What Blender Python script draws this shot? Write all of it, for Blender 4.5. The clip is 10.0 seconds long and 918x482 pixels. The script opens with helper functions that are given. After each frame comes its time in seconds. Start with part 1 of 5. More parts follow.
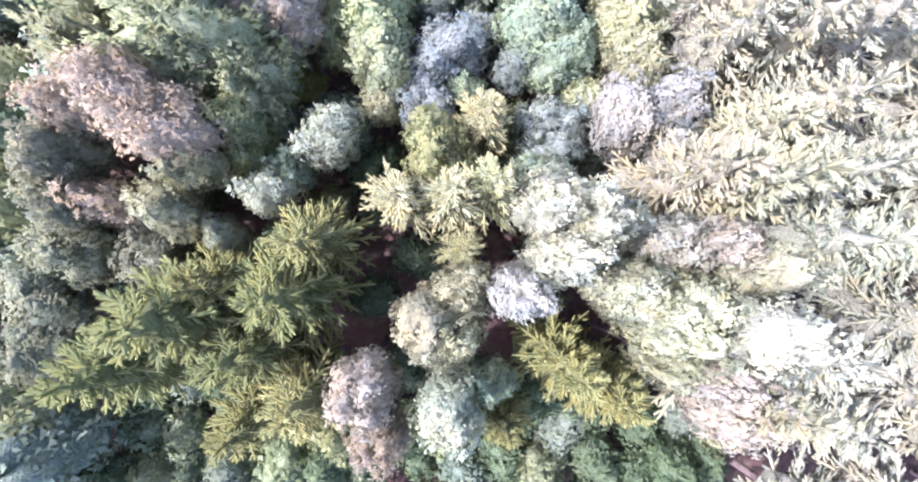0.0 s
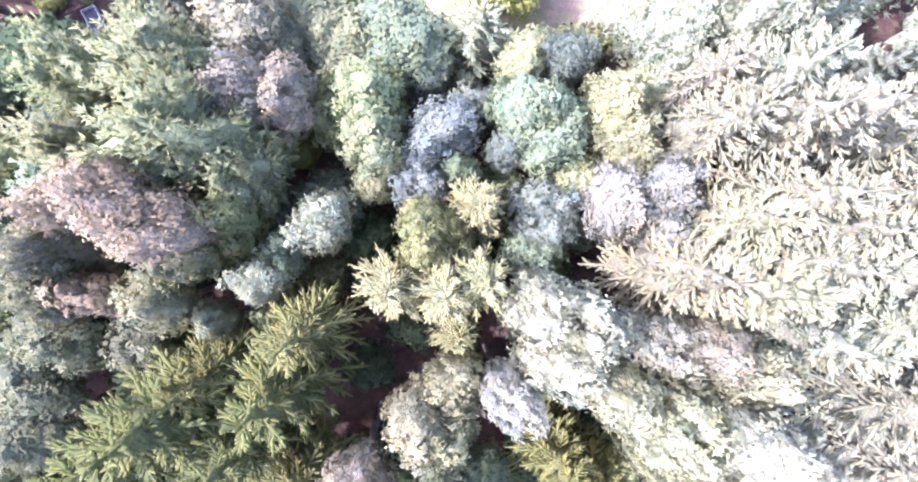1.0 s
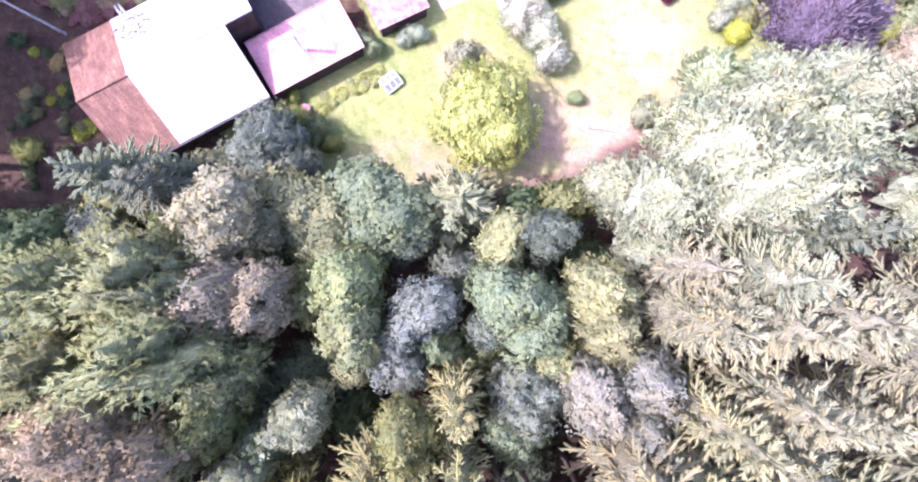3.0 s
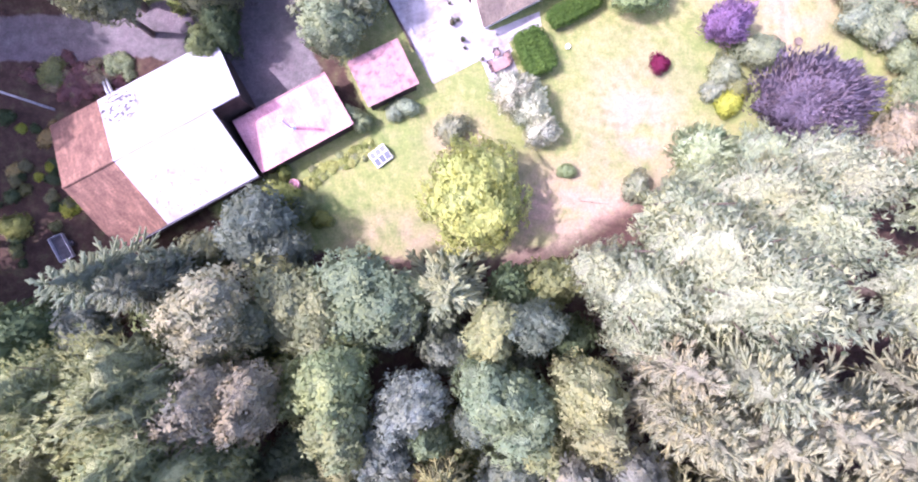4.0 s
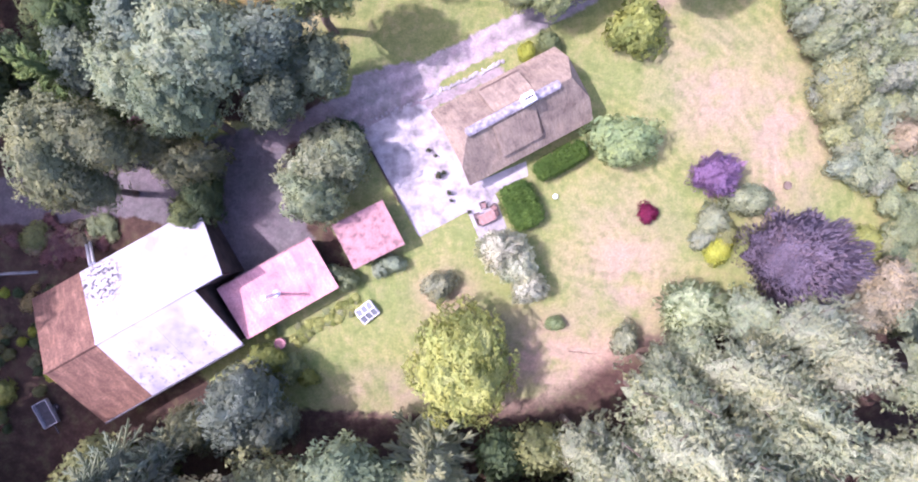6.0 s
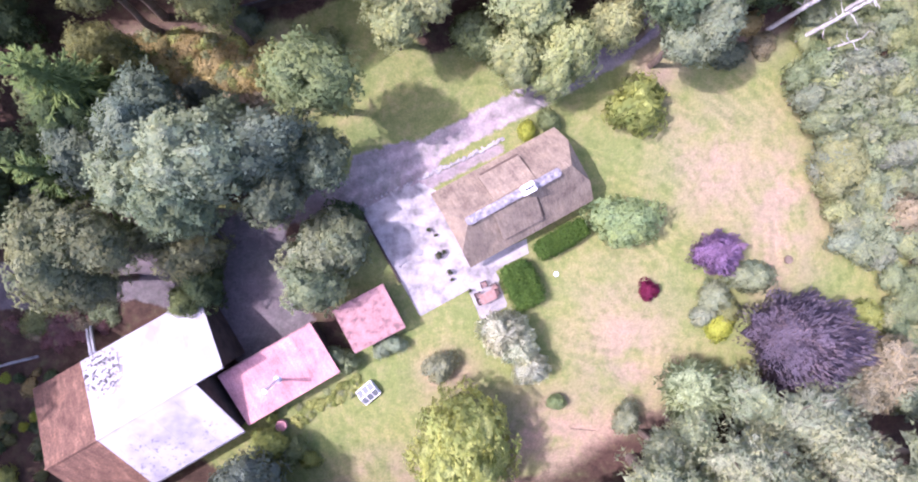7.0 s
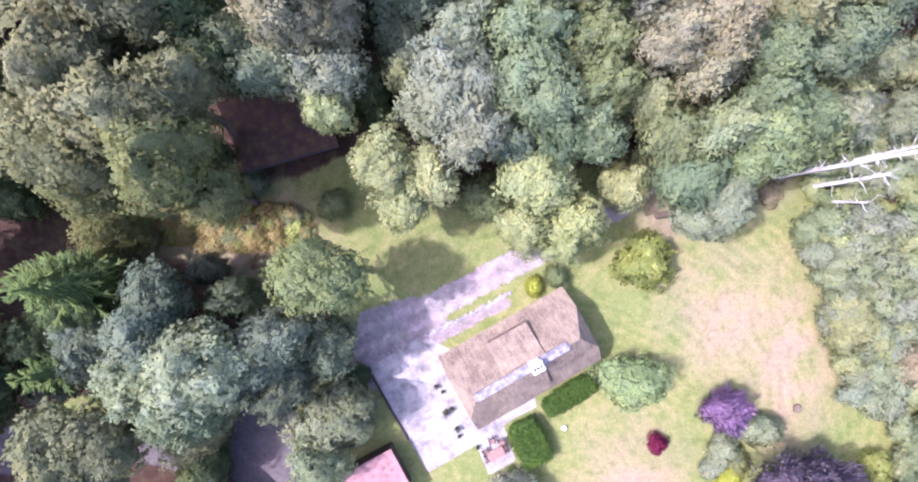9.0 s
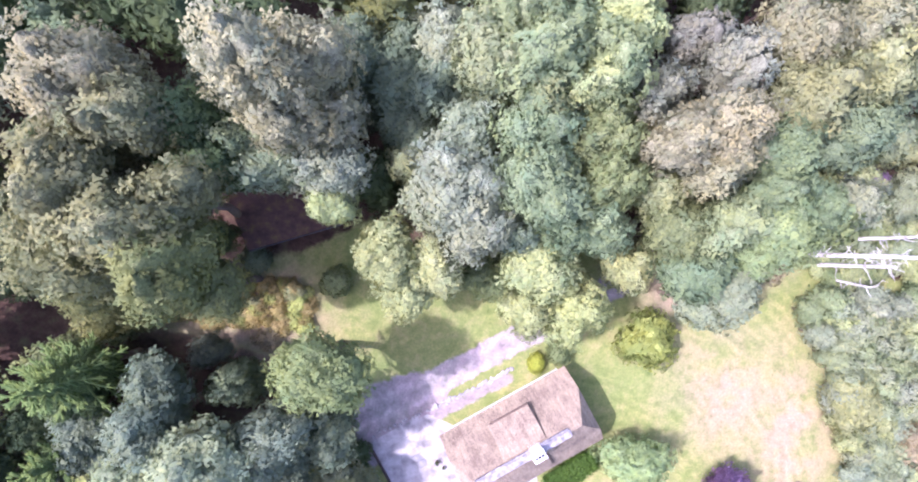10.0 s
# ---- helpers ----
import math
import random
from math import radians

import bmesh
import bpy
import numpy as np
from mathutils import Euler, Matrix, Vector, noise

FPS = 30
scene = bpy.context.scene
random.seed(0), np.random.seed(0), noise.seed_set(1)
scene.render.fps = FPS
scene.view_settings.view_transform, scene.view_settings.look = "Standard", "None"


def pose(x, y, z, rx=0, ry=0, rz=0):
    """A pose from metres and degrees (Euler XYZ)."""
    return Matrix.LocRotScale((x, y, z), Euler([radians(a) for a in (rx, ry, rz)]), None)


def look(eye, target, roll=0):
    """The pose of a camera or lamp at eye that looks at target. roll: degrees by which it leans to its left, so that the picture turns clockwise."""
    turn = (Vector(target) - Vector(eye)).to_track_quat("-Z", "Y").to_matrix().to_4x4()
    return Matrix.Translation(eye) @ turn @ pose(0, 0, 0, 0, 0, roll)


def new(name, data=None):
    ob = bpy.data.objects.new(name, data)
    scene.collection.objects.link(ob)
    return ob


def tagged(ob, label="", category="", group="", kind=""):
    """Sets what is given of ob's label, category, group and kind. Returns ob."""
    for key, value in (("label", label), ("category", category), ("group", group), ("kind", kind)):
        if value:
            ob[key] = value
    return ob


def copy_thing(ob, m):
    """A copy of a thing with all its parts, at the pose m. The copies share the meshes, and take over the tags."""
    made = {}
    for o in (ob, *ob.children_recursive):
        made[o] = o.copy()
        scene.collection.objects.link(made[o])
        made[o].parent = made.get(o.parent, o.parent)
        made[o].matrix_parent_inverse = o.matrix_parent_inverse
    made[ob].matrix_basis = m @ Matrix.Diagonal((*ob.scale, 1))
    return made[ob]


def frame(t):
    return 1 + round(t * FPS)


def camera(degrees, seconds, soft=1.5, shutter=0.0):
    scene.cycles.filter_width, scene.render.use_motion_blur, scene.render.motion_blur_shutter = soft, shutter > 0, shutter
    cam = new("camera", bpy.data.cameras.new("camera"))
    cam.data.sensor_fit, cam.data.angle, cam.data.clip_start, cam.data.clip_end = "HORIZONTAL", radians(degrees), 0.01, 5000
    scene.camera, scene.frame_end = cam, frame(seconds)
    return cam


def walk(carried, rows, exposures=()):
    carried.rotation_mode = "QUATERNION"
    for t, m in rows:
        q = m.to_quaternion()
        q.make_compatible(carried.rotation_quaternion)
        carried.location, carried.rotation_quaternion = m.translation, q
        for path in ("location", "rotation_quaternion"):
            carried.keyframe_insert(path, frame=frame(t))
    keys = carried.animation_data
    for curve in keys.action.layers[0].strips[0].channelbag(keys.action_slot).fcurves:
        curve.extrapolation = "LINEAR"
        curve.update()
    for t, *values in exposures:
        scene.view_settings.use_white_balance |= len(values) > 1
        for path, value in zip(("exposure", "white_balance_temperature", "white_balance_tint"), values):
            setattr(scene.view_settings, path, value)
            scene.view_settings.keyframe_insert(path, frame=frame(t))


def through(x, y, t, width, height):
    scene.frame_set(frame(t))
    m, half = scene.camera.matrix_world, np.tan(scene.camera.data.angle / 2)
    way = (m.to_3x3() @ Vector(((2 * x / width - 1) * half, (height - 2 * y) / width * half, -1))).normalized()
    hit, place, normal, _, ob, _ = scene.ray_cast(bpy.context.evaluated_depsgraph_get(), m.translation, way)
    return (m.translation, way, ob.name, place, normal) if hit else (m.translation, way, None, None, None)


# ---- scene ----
cam = camera(80.0, 10.0, soft=2.05)
PATH = [
    (0.0, 0.000, 0.000, 49.894, 0.110, -3.029, 1.003),
    (0.5, 0.212, 2.847, 49.844, 0.108, -3.031, 0.913),
    (1.0, 0.422, 5.866, 49.725, 0.103, -3.034, 0.760),
    (1.5, 0.683, 9.007, 49.607, 0.096, -3.034, 0.570),
    (2.0, 0.932, 12.277, 49.542, 0.100, -3.028, 0.442),
    (2.5, 1.310, 15.537, 49.495, 0.100, -3.032, 0.394),
    (4.0, 2.572, 25.478, 49.314, 0.074, -3.061, 0.377),
    (4.5, 2.960, 28.832, 49.197, 0.069, -3.075, 0.354),
    (5.0, 3.304, 32.244, 49.093, 0.066, -3.078, 0.196),
    (5.5, 3.657, 35.744, 49.041, 0.069, -3.080, 0.023),
    (7.0, 3.685, 46.319, 48.947, 0.078, -3.056, -0.540),
    (7.5, 3.478, 49.888, 48.920, 0.061, -3.040, -0.626),
    (8.0, 3.335, 53.448, 48.865, 0.047, -3.022, -0.839),
    (8.5, 3.295, 56.791, 48.808, 0.026, -3.012, -0.956),
    (9.0, 3.288, 60.250, 48.718, 0.008, -3.001, -0.885),
    (9.5, 3.249, 63.612, 48.592, -0.010, -2.992, -0.618),
    (10.0, 3.107, 66.970, 48.589, -0.038, -2.990, -0.272),
]
walk(cam, [(t, pose(x, y, z, rx, ry, rz)) for t, x, y, z, rx, ry, rz in PATH],
     exposures=[(0.0, 3.08, 5320, 46.5), (1.0, 3.24, 5320, 48), (2.0, 3.0, 5560, 50), (4.5, 2.39, 5600, 49), (7.0, 2.02, 5720, 43), (8.3, 2.04, 5700, 40), (10.0, 2.33, 5590, 39.5)])

# ---- world, sun, exposure ----
SUN_AZ, SUN_EL = radians(178.0), radians(55.0)      # the sun stands on the -x side
world = bpy.data.worlds.new("sky")
scene.world = world
world.use_nodes = True
_wn = world.node_tree.nodes
_sky = _wn.new("ShaderNodeTexSky")
_sky.sky_type = "NISHITA"
_sky.sun_disc = False
_sky.sun_elevation = SUN_EL
_sky.sun_rotation = radians(-90.0)
_sky.air_density, _sky.dust_density, _sky.ozone_density = 1.0, 3.0, 0.6
_wn["Background"].inputs["Strength"].default_value = 0.135
world.node_tree.links.new(_sky.outputs["Color"], _wn["Background"].inputs["Color"])
sun = new("sun", bpy.data.lights.new("sun", "SUN"))
sun.data.energy, sun.data.angle, sun.data.color = 2.0, radians(0.8), (1.0, 0.955, 0.9)
_d = Vector((math.cos(SUN_AZ) * math.cos(SUN_EL), math.sin(SUN_AZ) * math.cos(SUN_EL), math.sin(SUN_EL)))
sun.matrix_world = look(_d * 120 + Vector((5, 40, 0)), (5, 40, 0))


# ---- materials ----
def mat(name, rough=0.8, metal=0.0, spec=0.3):
    m = bpy.data.materials.new(name)
    m.use_nodes = True
    p = m.node_tree.nodes["Principled BSDF"]
    p.inputs["Roughness"].default_value = rough
    p.inputs["Metallic"].default_value = metal
    p.inputs["Specular IOR Level"].default_value = spec
    return m, m.node_tree, p


def node(nt, kind, **inputs):
    n = nt.nodes.new(kind)
    for k, v in inputs.items():
        n.inputs[k].default_value = v
    return n


def noise_tex(nt, scale, detail=4.0, rough=0.55, coord="Object"):
    n = node(nt, "ShaderNodeTexNoise", Scale=scale, Detail=detail, Roughness=rough)
    if coord == "World":
        nt.links.new(nt.nodes.new("ShaderNodeNewGeometry").outputs["Position"], n.inputs["Vector"])
    else:
        nt.links.new(nt.nodes.new("ShaderNodeTexCoord").outputs[coord], n.inputs["Vector"])
    return n


def ramp(nt, src, stops):
    r = nt.nodes.new("ShaderNodeValToRGB")
    el = r.color_ramp.elements
    while len(el) < len(stops):
        el.new(0.5)
    for e, (p, c) in zip(el, stops):
        e.position, e.color = p, (*c, 1.0) if len(c) == 3 else c
    nt.links.new(src, r.inputs["Fac"])
    return r.outputs["Color"]


def mix(nt, fac, a, b, mode="MIX"):
    n = nt.nodes.new("ShaderNodeMix")
    n.data_type, n.blend_type = "RGBA", mode
    for sock, v in ((n.inputs[0], fac), (n.inputs[6], a), (n.inputs[7], b)):
        if isinstance(v, (int, float)):
            sock.default_value = v
        elif isinstance(v, tuple):
            sock.default_value = (*v, 1.0)
        else:
            nt.links.new(v, sock)
    return n.outputs[2]


def bump(nt, p, src, strength=0.4, distance=0.05):
    b = node(nt, "ShaderNodeBump", Strength=strength, Distance=distance)
    nt.links.new(src, b.inputs["Height"])
    nt.links.new(b.outputs["Normal"], p.inputs["Normal"])


def mottled(name, stops, big=0.4, fine=9.0, rough=0.85, relief=0.3, depth=0.03, metal=0.0, fine_mix=0.35, spec=0.3, coord="Object"):
    """A surface with broad stains (stops) and a fine grain on top."""
    m, nt, p = mat(name, rough, metal, spec)
    a, b = noise_tex(nt, big, 5.0, 0.6, coord), noise_tex(nt, fine, 4.0, 0.7, coord)
    base = ramp(nt, a.outputs["Fac"], stops)
    grain = ramp(nt, b.outputs["Fac"], [(0.3, (0.55, 0.55, 0.55)), (0.7, (1.25, 1.25, 1.25))])
    col = mix(nt, fine_mix, base, mix(nt, 1.0, base, grain, "MULTIPLY"))
    nt.links.new(col, p.inputs["Base Color"])
    bump(nt, p, b.outputs["Fac"], relief, depth)
    return m


def streaked(name, stops, across=6.0, down=0.7, fine=12.0, rough=0.9, relief=0.6, depth=0.04, blotch=0.5, spec=0.2):
    """A roof covering whose streaks run down the slope (the object's own y), with broad blotches and a fine grain."""
    m, nt, p = mat(name, rough, 0.0, spec)
    mp = nt.nodes.new("ShaderNodeMapping")
    mp.inputs["Scale"].default_value = (across, down, down)
    nt.links.new(nt.nodes.new("ShaderNodeTexCoord").outputs["Object"], mp.inputs["Vector"])
    a = node(nt, "ShaderNodeTexNoise", Scale=1.0, Detail=5.0, Roughness=0.65)
    nt.links.new(mp.outputs["Vector"], a.inputs["Vector"])
    b, c = noise_tex(nt, fine, 3.0, 0.7), noise_tex(nt, blotch, 4.0, 0.6)
    base = ramp(nt, a.outputs["Fac"], stops)
    grain = ramp(nt, b.outputs["Fac"], [(0.3, (0.62, 0.62, 0.62)), (0.7, (1.32, 1.32, 1.32))])
    broad_tone = ramp(nt, c.outputs["Fac"], [(0.34, (0.74, 0.72, 0.74)), (0.52, (1.0, 1.0, 1.0)), (0.68, (1.22, 1.2, 1.15))])
    nt.links.new(mix(nt, 1.0, mix(nt, 1.0, base, grain, "MULTIPLY"), broad_tone, "MULTIPLY"), p.inputs["Base Color"])
    h = mix(nt, 0.5, a.outputs["Fac"], b.outputs["Fac"])
    bump(nt, p, h, relief, depth)
    return m


def foliage_material(name, spread=0.5, through=0.25, rough=0.6):
    """Leaves: the tree's own colour, varied leaf by leaf, tuft by tuft and bough by bough."""
    m, nt, p = mat(name, rough, 0.0, 0.1)
    info, geo = nt.nodes.new("ShaderNodeObjectInfo"), nt.nodes.new("ShaderNodeNewGeometry")
    tint = ramp(nt, geo.outputs["Random Per Island"], [(0.0, (1 - spread, 1 - spread, 1 - spread)), (0.55, (1.0, 1.0, 1.0)), (1.0, (1 + spread, 1 + 0.85 * spread, 1 + 0.5 * spread))])
    clump, tuft = noise_tex(nt, 0.5, 3.0), noise_tex(nt, 2.1, 3.0)
    shade = ramp(nt, clump.outputs["Fac"], [(0.32, (0.8, 0.89, 0.92)), (0.5, (1.0, 1.0, 0.97)), (0.68, (1.19, 1.12, 0.97))])
    age = ramp(nt, tuft.outputs["Fac"], [(0.32, (0.87, 0.91, 0.98)), (0.68, (1.12, 1.08, 0.97))])
    col = mix(nt, 1.0, mix(nt, 1.0, info.outputs["Color"], tint, "MULTIPLY"), mix(nt, 1.0, shade, age, "MULTIPLY"), "MULTIPLY")
    nt.links.new(col, p.inputs["Base Color"])
    tr = nt.nodes.new("ShaderNodeBsdfTranslucent")
    nt.links.new(col, tr.inputs["Color"])
    ms = nt.nodes.new("ShaderNodeMixShader")
    ms.inputs["Fac"].default_value = through
    nt.links.new(p.outputs["BSDF"], ms.inputs[1])
    nt.links.new(tr.outputs["BSDF"], ms.inputs[2])
    nt.links.new(ms.outputs["Shader"], nt.nodes["Material Output"].inputs["Surface"])
    return m


def inner_material(name="shaded_foliage", share=1.0):
    """The mass of leaves behind the outermost ones: the tree's own colour in small dark and light flecks, darkened as
    shade inside the crown.
    """
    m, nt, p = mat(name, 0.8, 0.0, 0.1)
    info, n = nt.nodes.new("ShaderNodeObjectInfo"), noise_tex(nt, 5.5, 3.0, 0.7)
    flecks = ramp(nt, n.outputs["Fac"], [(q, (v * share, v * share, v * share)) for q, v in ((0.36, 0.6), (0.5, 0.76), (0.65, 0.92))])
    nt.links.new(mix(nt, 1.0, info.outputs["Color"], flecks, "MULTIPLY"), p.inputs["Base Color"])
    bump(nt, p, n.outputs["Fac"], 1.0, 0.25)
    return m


def stained_roof(name):
    """Pale sheet with faint broad discolouring, a crop of dark spots on the north slope and fainter stain flecks on the
    south.
    """
    m, nt, p = mat(name, 0.55, 0.0, 0.3)
    a, b, c = noise_tex(nt, 0.35, 3.0), noise_tex(nt, 2.6, 5.0, 0.7), noise_tex(nt, 9.0, 3.0)
    base = ramp(nt, a.outputs["Fac"], [(0.35, (0.235, 0.228, 0.255)), (0.55, (0.37, 0.367, 0.382))])
    spots = ramp(nt, b.outputs["Fac"], [(0.49, (0, 0, 0)), (0.54, (1, 1, 1))])
    flecks = ramp(nt, b.outputs["Fac"], [(0.57, (0, 0, 0)), (0.63, (1, 1, 1))])
    at = nt.nodes.new("ShaderNodeTexCoord").outputs["Object"]
    col = base
    for x, y, reach, mark_col in ((-0.7, 4.4, 2.3, (0.035, 0.033, 0.036)), (-0.6, -3.4, 2.6, (0.16, 0.15, 0.165)), (1.8, -3.9, 2.4, (0.19, 0.18, 0.195)), (4.0, -4.2, 1.8, (0.21, 0.2, 0.215))):
        far = nt.nodes.new("ShaderNodeVectorMath")
        far.operation = "DISTANCE"
        flat = nt.nodes.new("ShaderNodeVectorMath")
        flat.operation = "MULTIPLY"
        flat.inputs[1].default_value = (1, 1, 0)
        nt.links.new(at, flat.inputs[0])
        nt.links.new(flat.outputs[0], far.inputs[0])
        far.inputs[1].default_value = (x, y, 0)
        near = nt.nodes.new("ShaderNodeMapRange")
        near.inputs["From Min"].default_value, near.inputs["From Max"].default_value = reach, reach * 0.6
        nt.links.new(far.outputs["Value"], near.inputs["Value"])
        col = mix(nt, mix(nt, 1.0, spots if y > 0 else flecks, near.outputs["Result"], "MULTIPLY"), col, mark_col)
    nt.links.new(col, p.inputs["Base Color"])
    bump(nt, p, c.outputs["Fac"], 0.2, 0.02)
    return m


LEAF = foliage_material("leaf", 0.09, 0.48)
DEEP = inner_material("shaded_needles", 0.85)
SHOOT = foliage_material("shoots", 0.12, 0.46)
NEEDLE = foliage_material("needles", 0.12, 0.48)
INNER = inner_material("shaded_foliage", 1.08)
BARK = mottled("bark", [(0.3, (0.09, 0.065, 0.045)), (0.7, (0.2, 0.16, 0.12))], 1.2, 14.0, relief=0.8)
BIRCH = mottled("birch_bark", [(0.35, (0.25, 0.23, 0.21)), (0.5, (0.5, 0.48, 0.45)), (0.8, (0.62, 0.6, 0.57))], 2.5, 18.0)
THATCH = streaked("thatch", [(0.3, (0.158, 0.125, 0.09)), (0.5, (0.212, 0.17, 0.124)), (0.7, (0.258, 0.21, 0.156))], 5.0, 0.9, 9.0, 0.95, 0.7, 0.05, 0.6)
# dark straw colour that stands in for shade at the dormers
THATCH_SHADE = mottled("shaded_thatch", [(0.3, (0.06, 0.04, 0.03)), (0.7, (0.11, 0.08, 0.06))], 2.0, 9.0, 0.95, 0.6, 0.03)
RIDGE = mottled("ridge_straw", [(0.34, (0.115, 0.108, 0.118)), (0.5, (0.2, 0.19, 0.205)), (0.66, (0.31, 0.3, 0.315))], 2.6, 9.0, 0.9, 0.8, 0.05)
LIMEWASH = mottled("limewashed_wall", [(0.3, (0.7, 0.68, 0.64)), (0.7, (0.8, 0.79, 0.76))], 0.8, 12.0)
PALE_ROOF = stained_roof("pale_sheet_roof")
BROWN_ROOF = streaked("weathered_brown_roof", [(0.3, (0.105, 0.057, 0.039)), (0.5, (0.148, 0.083, 0.056)), (0.7, (0.21, 0.122, 0.08))], 3.2, 0.7, 8.0, 0.8, 0.4, 0.03, 0.8)
PINK_ROOF = streaked("faded_red_roof", [(0.3, (0.34, 0.16, 0.16)), (0.5, (0.42, 0.205, 0.212)), (0.7, (0.48, 0.25, 0.262))], 2.4, 0.5, 10.0, 0.6, 0.3, 0.02, 0.5, 0.3)
RED_ROOF = mottled("weathered_red_roof", [(0.36, (0.15, 0.085, 0.08)), (0.47, (0.27, 0.145, 0.14)), (0.75, (0.33, 0.19, 0.185))], 1.6, 9.0, 0.7, 0.3, 0.02, fine_mix=0.7)
DARK_ROOF = mottled("mossy_dark_roof", [(0.3, (0.05, 0.03, 0.022)), (0.5, (0.082, 0.046, 0.036)), (0.6, (0.1, 0.062, 0.034)), (0.72, (0.13, 0.11, 0.035))], 1.6, 9.0, 0.9, 0.5, 0.04, fine_mix=0.7)
TIMBER = mottled("dark_timber", [(0.3, (0.03, 0.022, 0.018)), (0.7, (0.08, 0.055, 0.045))], 1.0, 15.0)
RED_TIMBER = mottled("red_painted_timber", [(0.3, (0.22, 0.05, 0.04)), (0.7, (0.32, 0.09, 0.07))], 1.0, 15.0)
WHITE_PAINT = mottled("white_paint", [(0.3, (0.7, 0.7, 0.7)), (0.7, (0.82, 0.82, 0.82))], 1.5, 20.0, 0.5, 0.1)
TEAK = mottled("reddish_teak", [(0.3, (0.2, 0.11, 0.09)), (0.7, (0.32, 0.2, 0.17))], 3.0, 25.0, 0.6)
IRON = mottled("dark_metal", [(0.3, (0.04, 0.04, 0.045)), (0.7, (0.09, 0.09, 0.1))], 3.0, 20.0, 0.5, 0.2, 0.01, 0.4)
GALV = mottled("galvanised_metal", [(0.3, (0.5, 0.5, 0.52)), (0.7, (0.68, 0.69, 0.7))], 3.0, 20.0, 0.45, 0.1, 0.01, 0.5)
PAVER = mottled("pale_paving", [(0.32, (0.14, 0.129, 0.126)), (0.46, (0.255, 0.24, 0.233)), (0.6, (0.34, 0.322, 0.312))], 0.7, 7.0, 0.85, 0.4, 0.02, coord="World")
GLASS, _nt, _p = mat("glass", 0.08, 0.0, 0.5)
_p.inputs["Base Color"].default_value = (0.2, 0.22, 0.23, 1)
_p.inputs["Transmission Weight"].default_value = 0.35


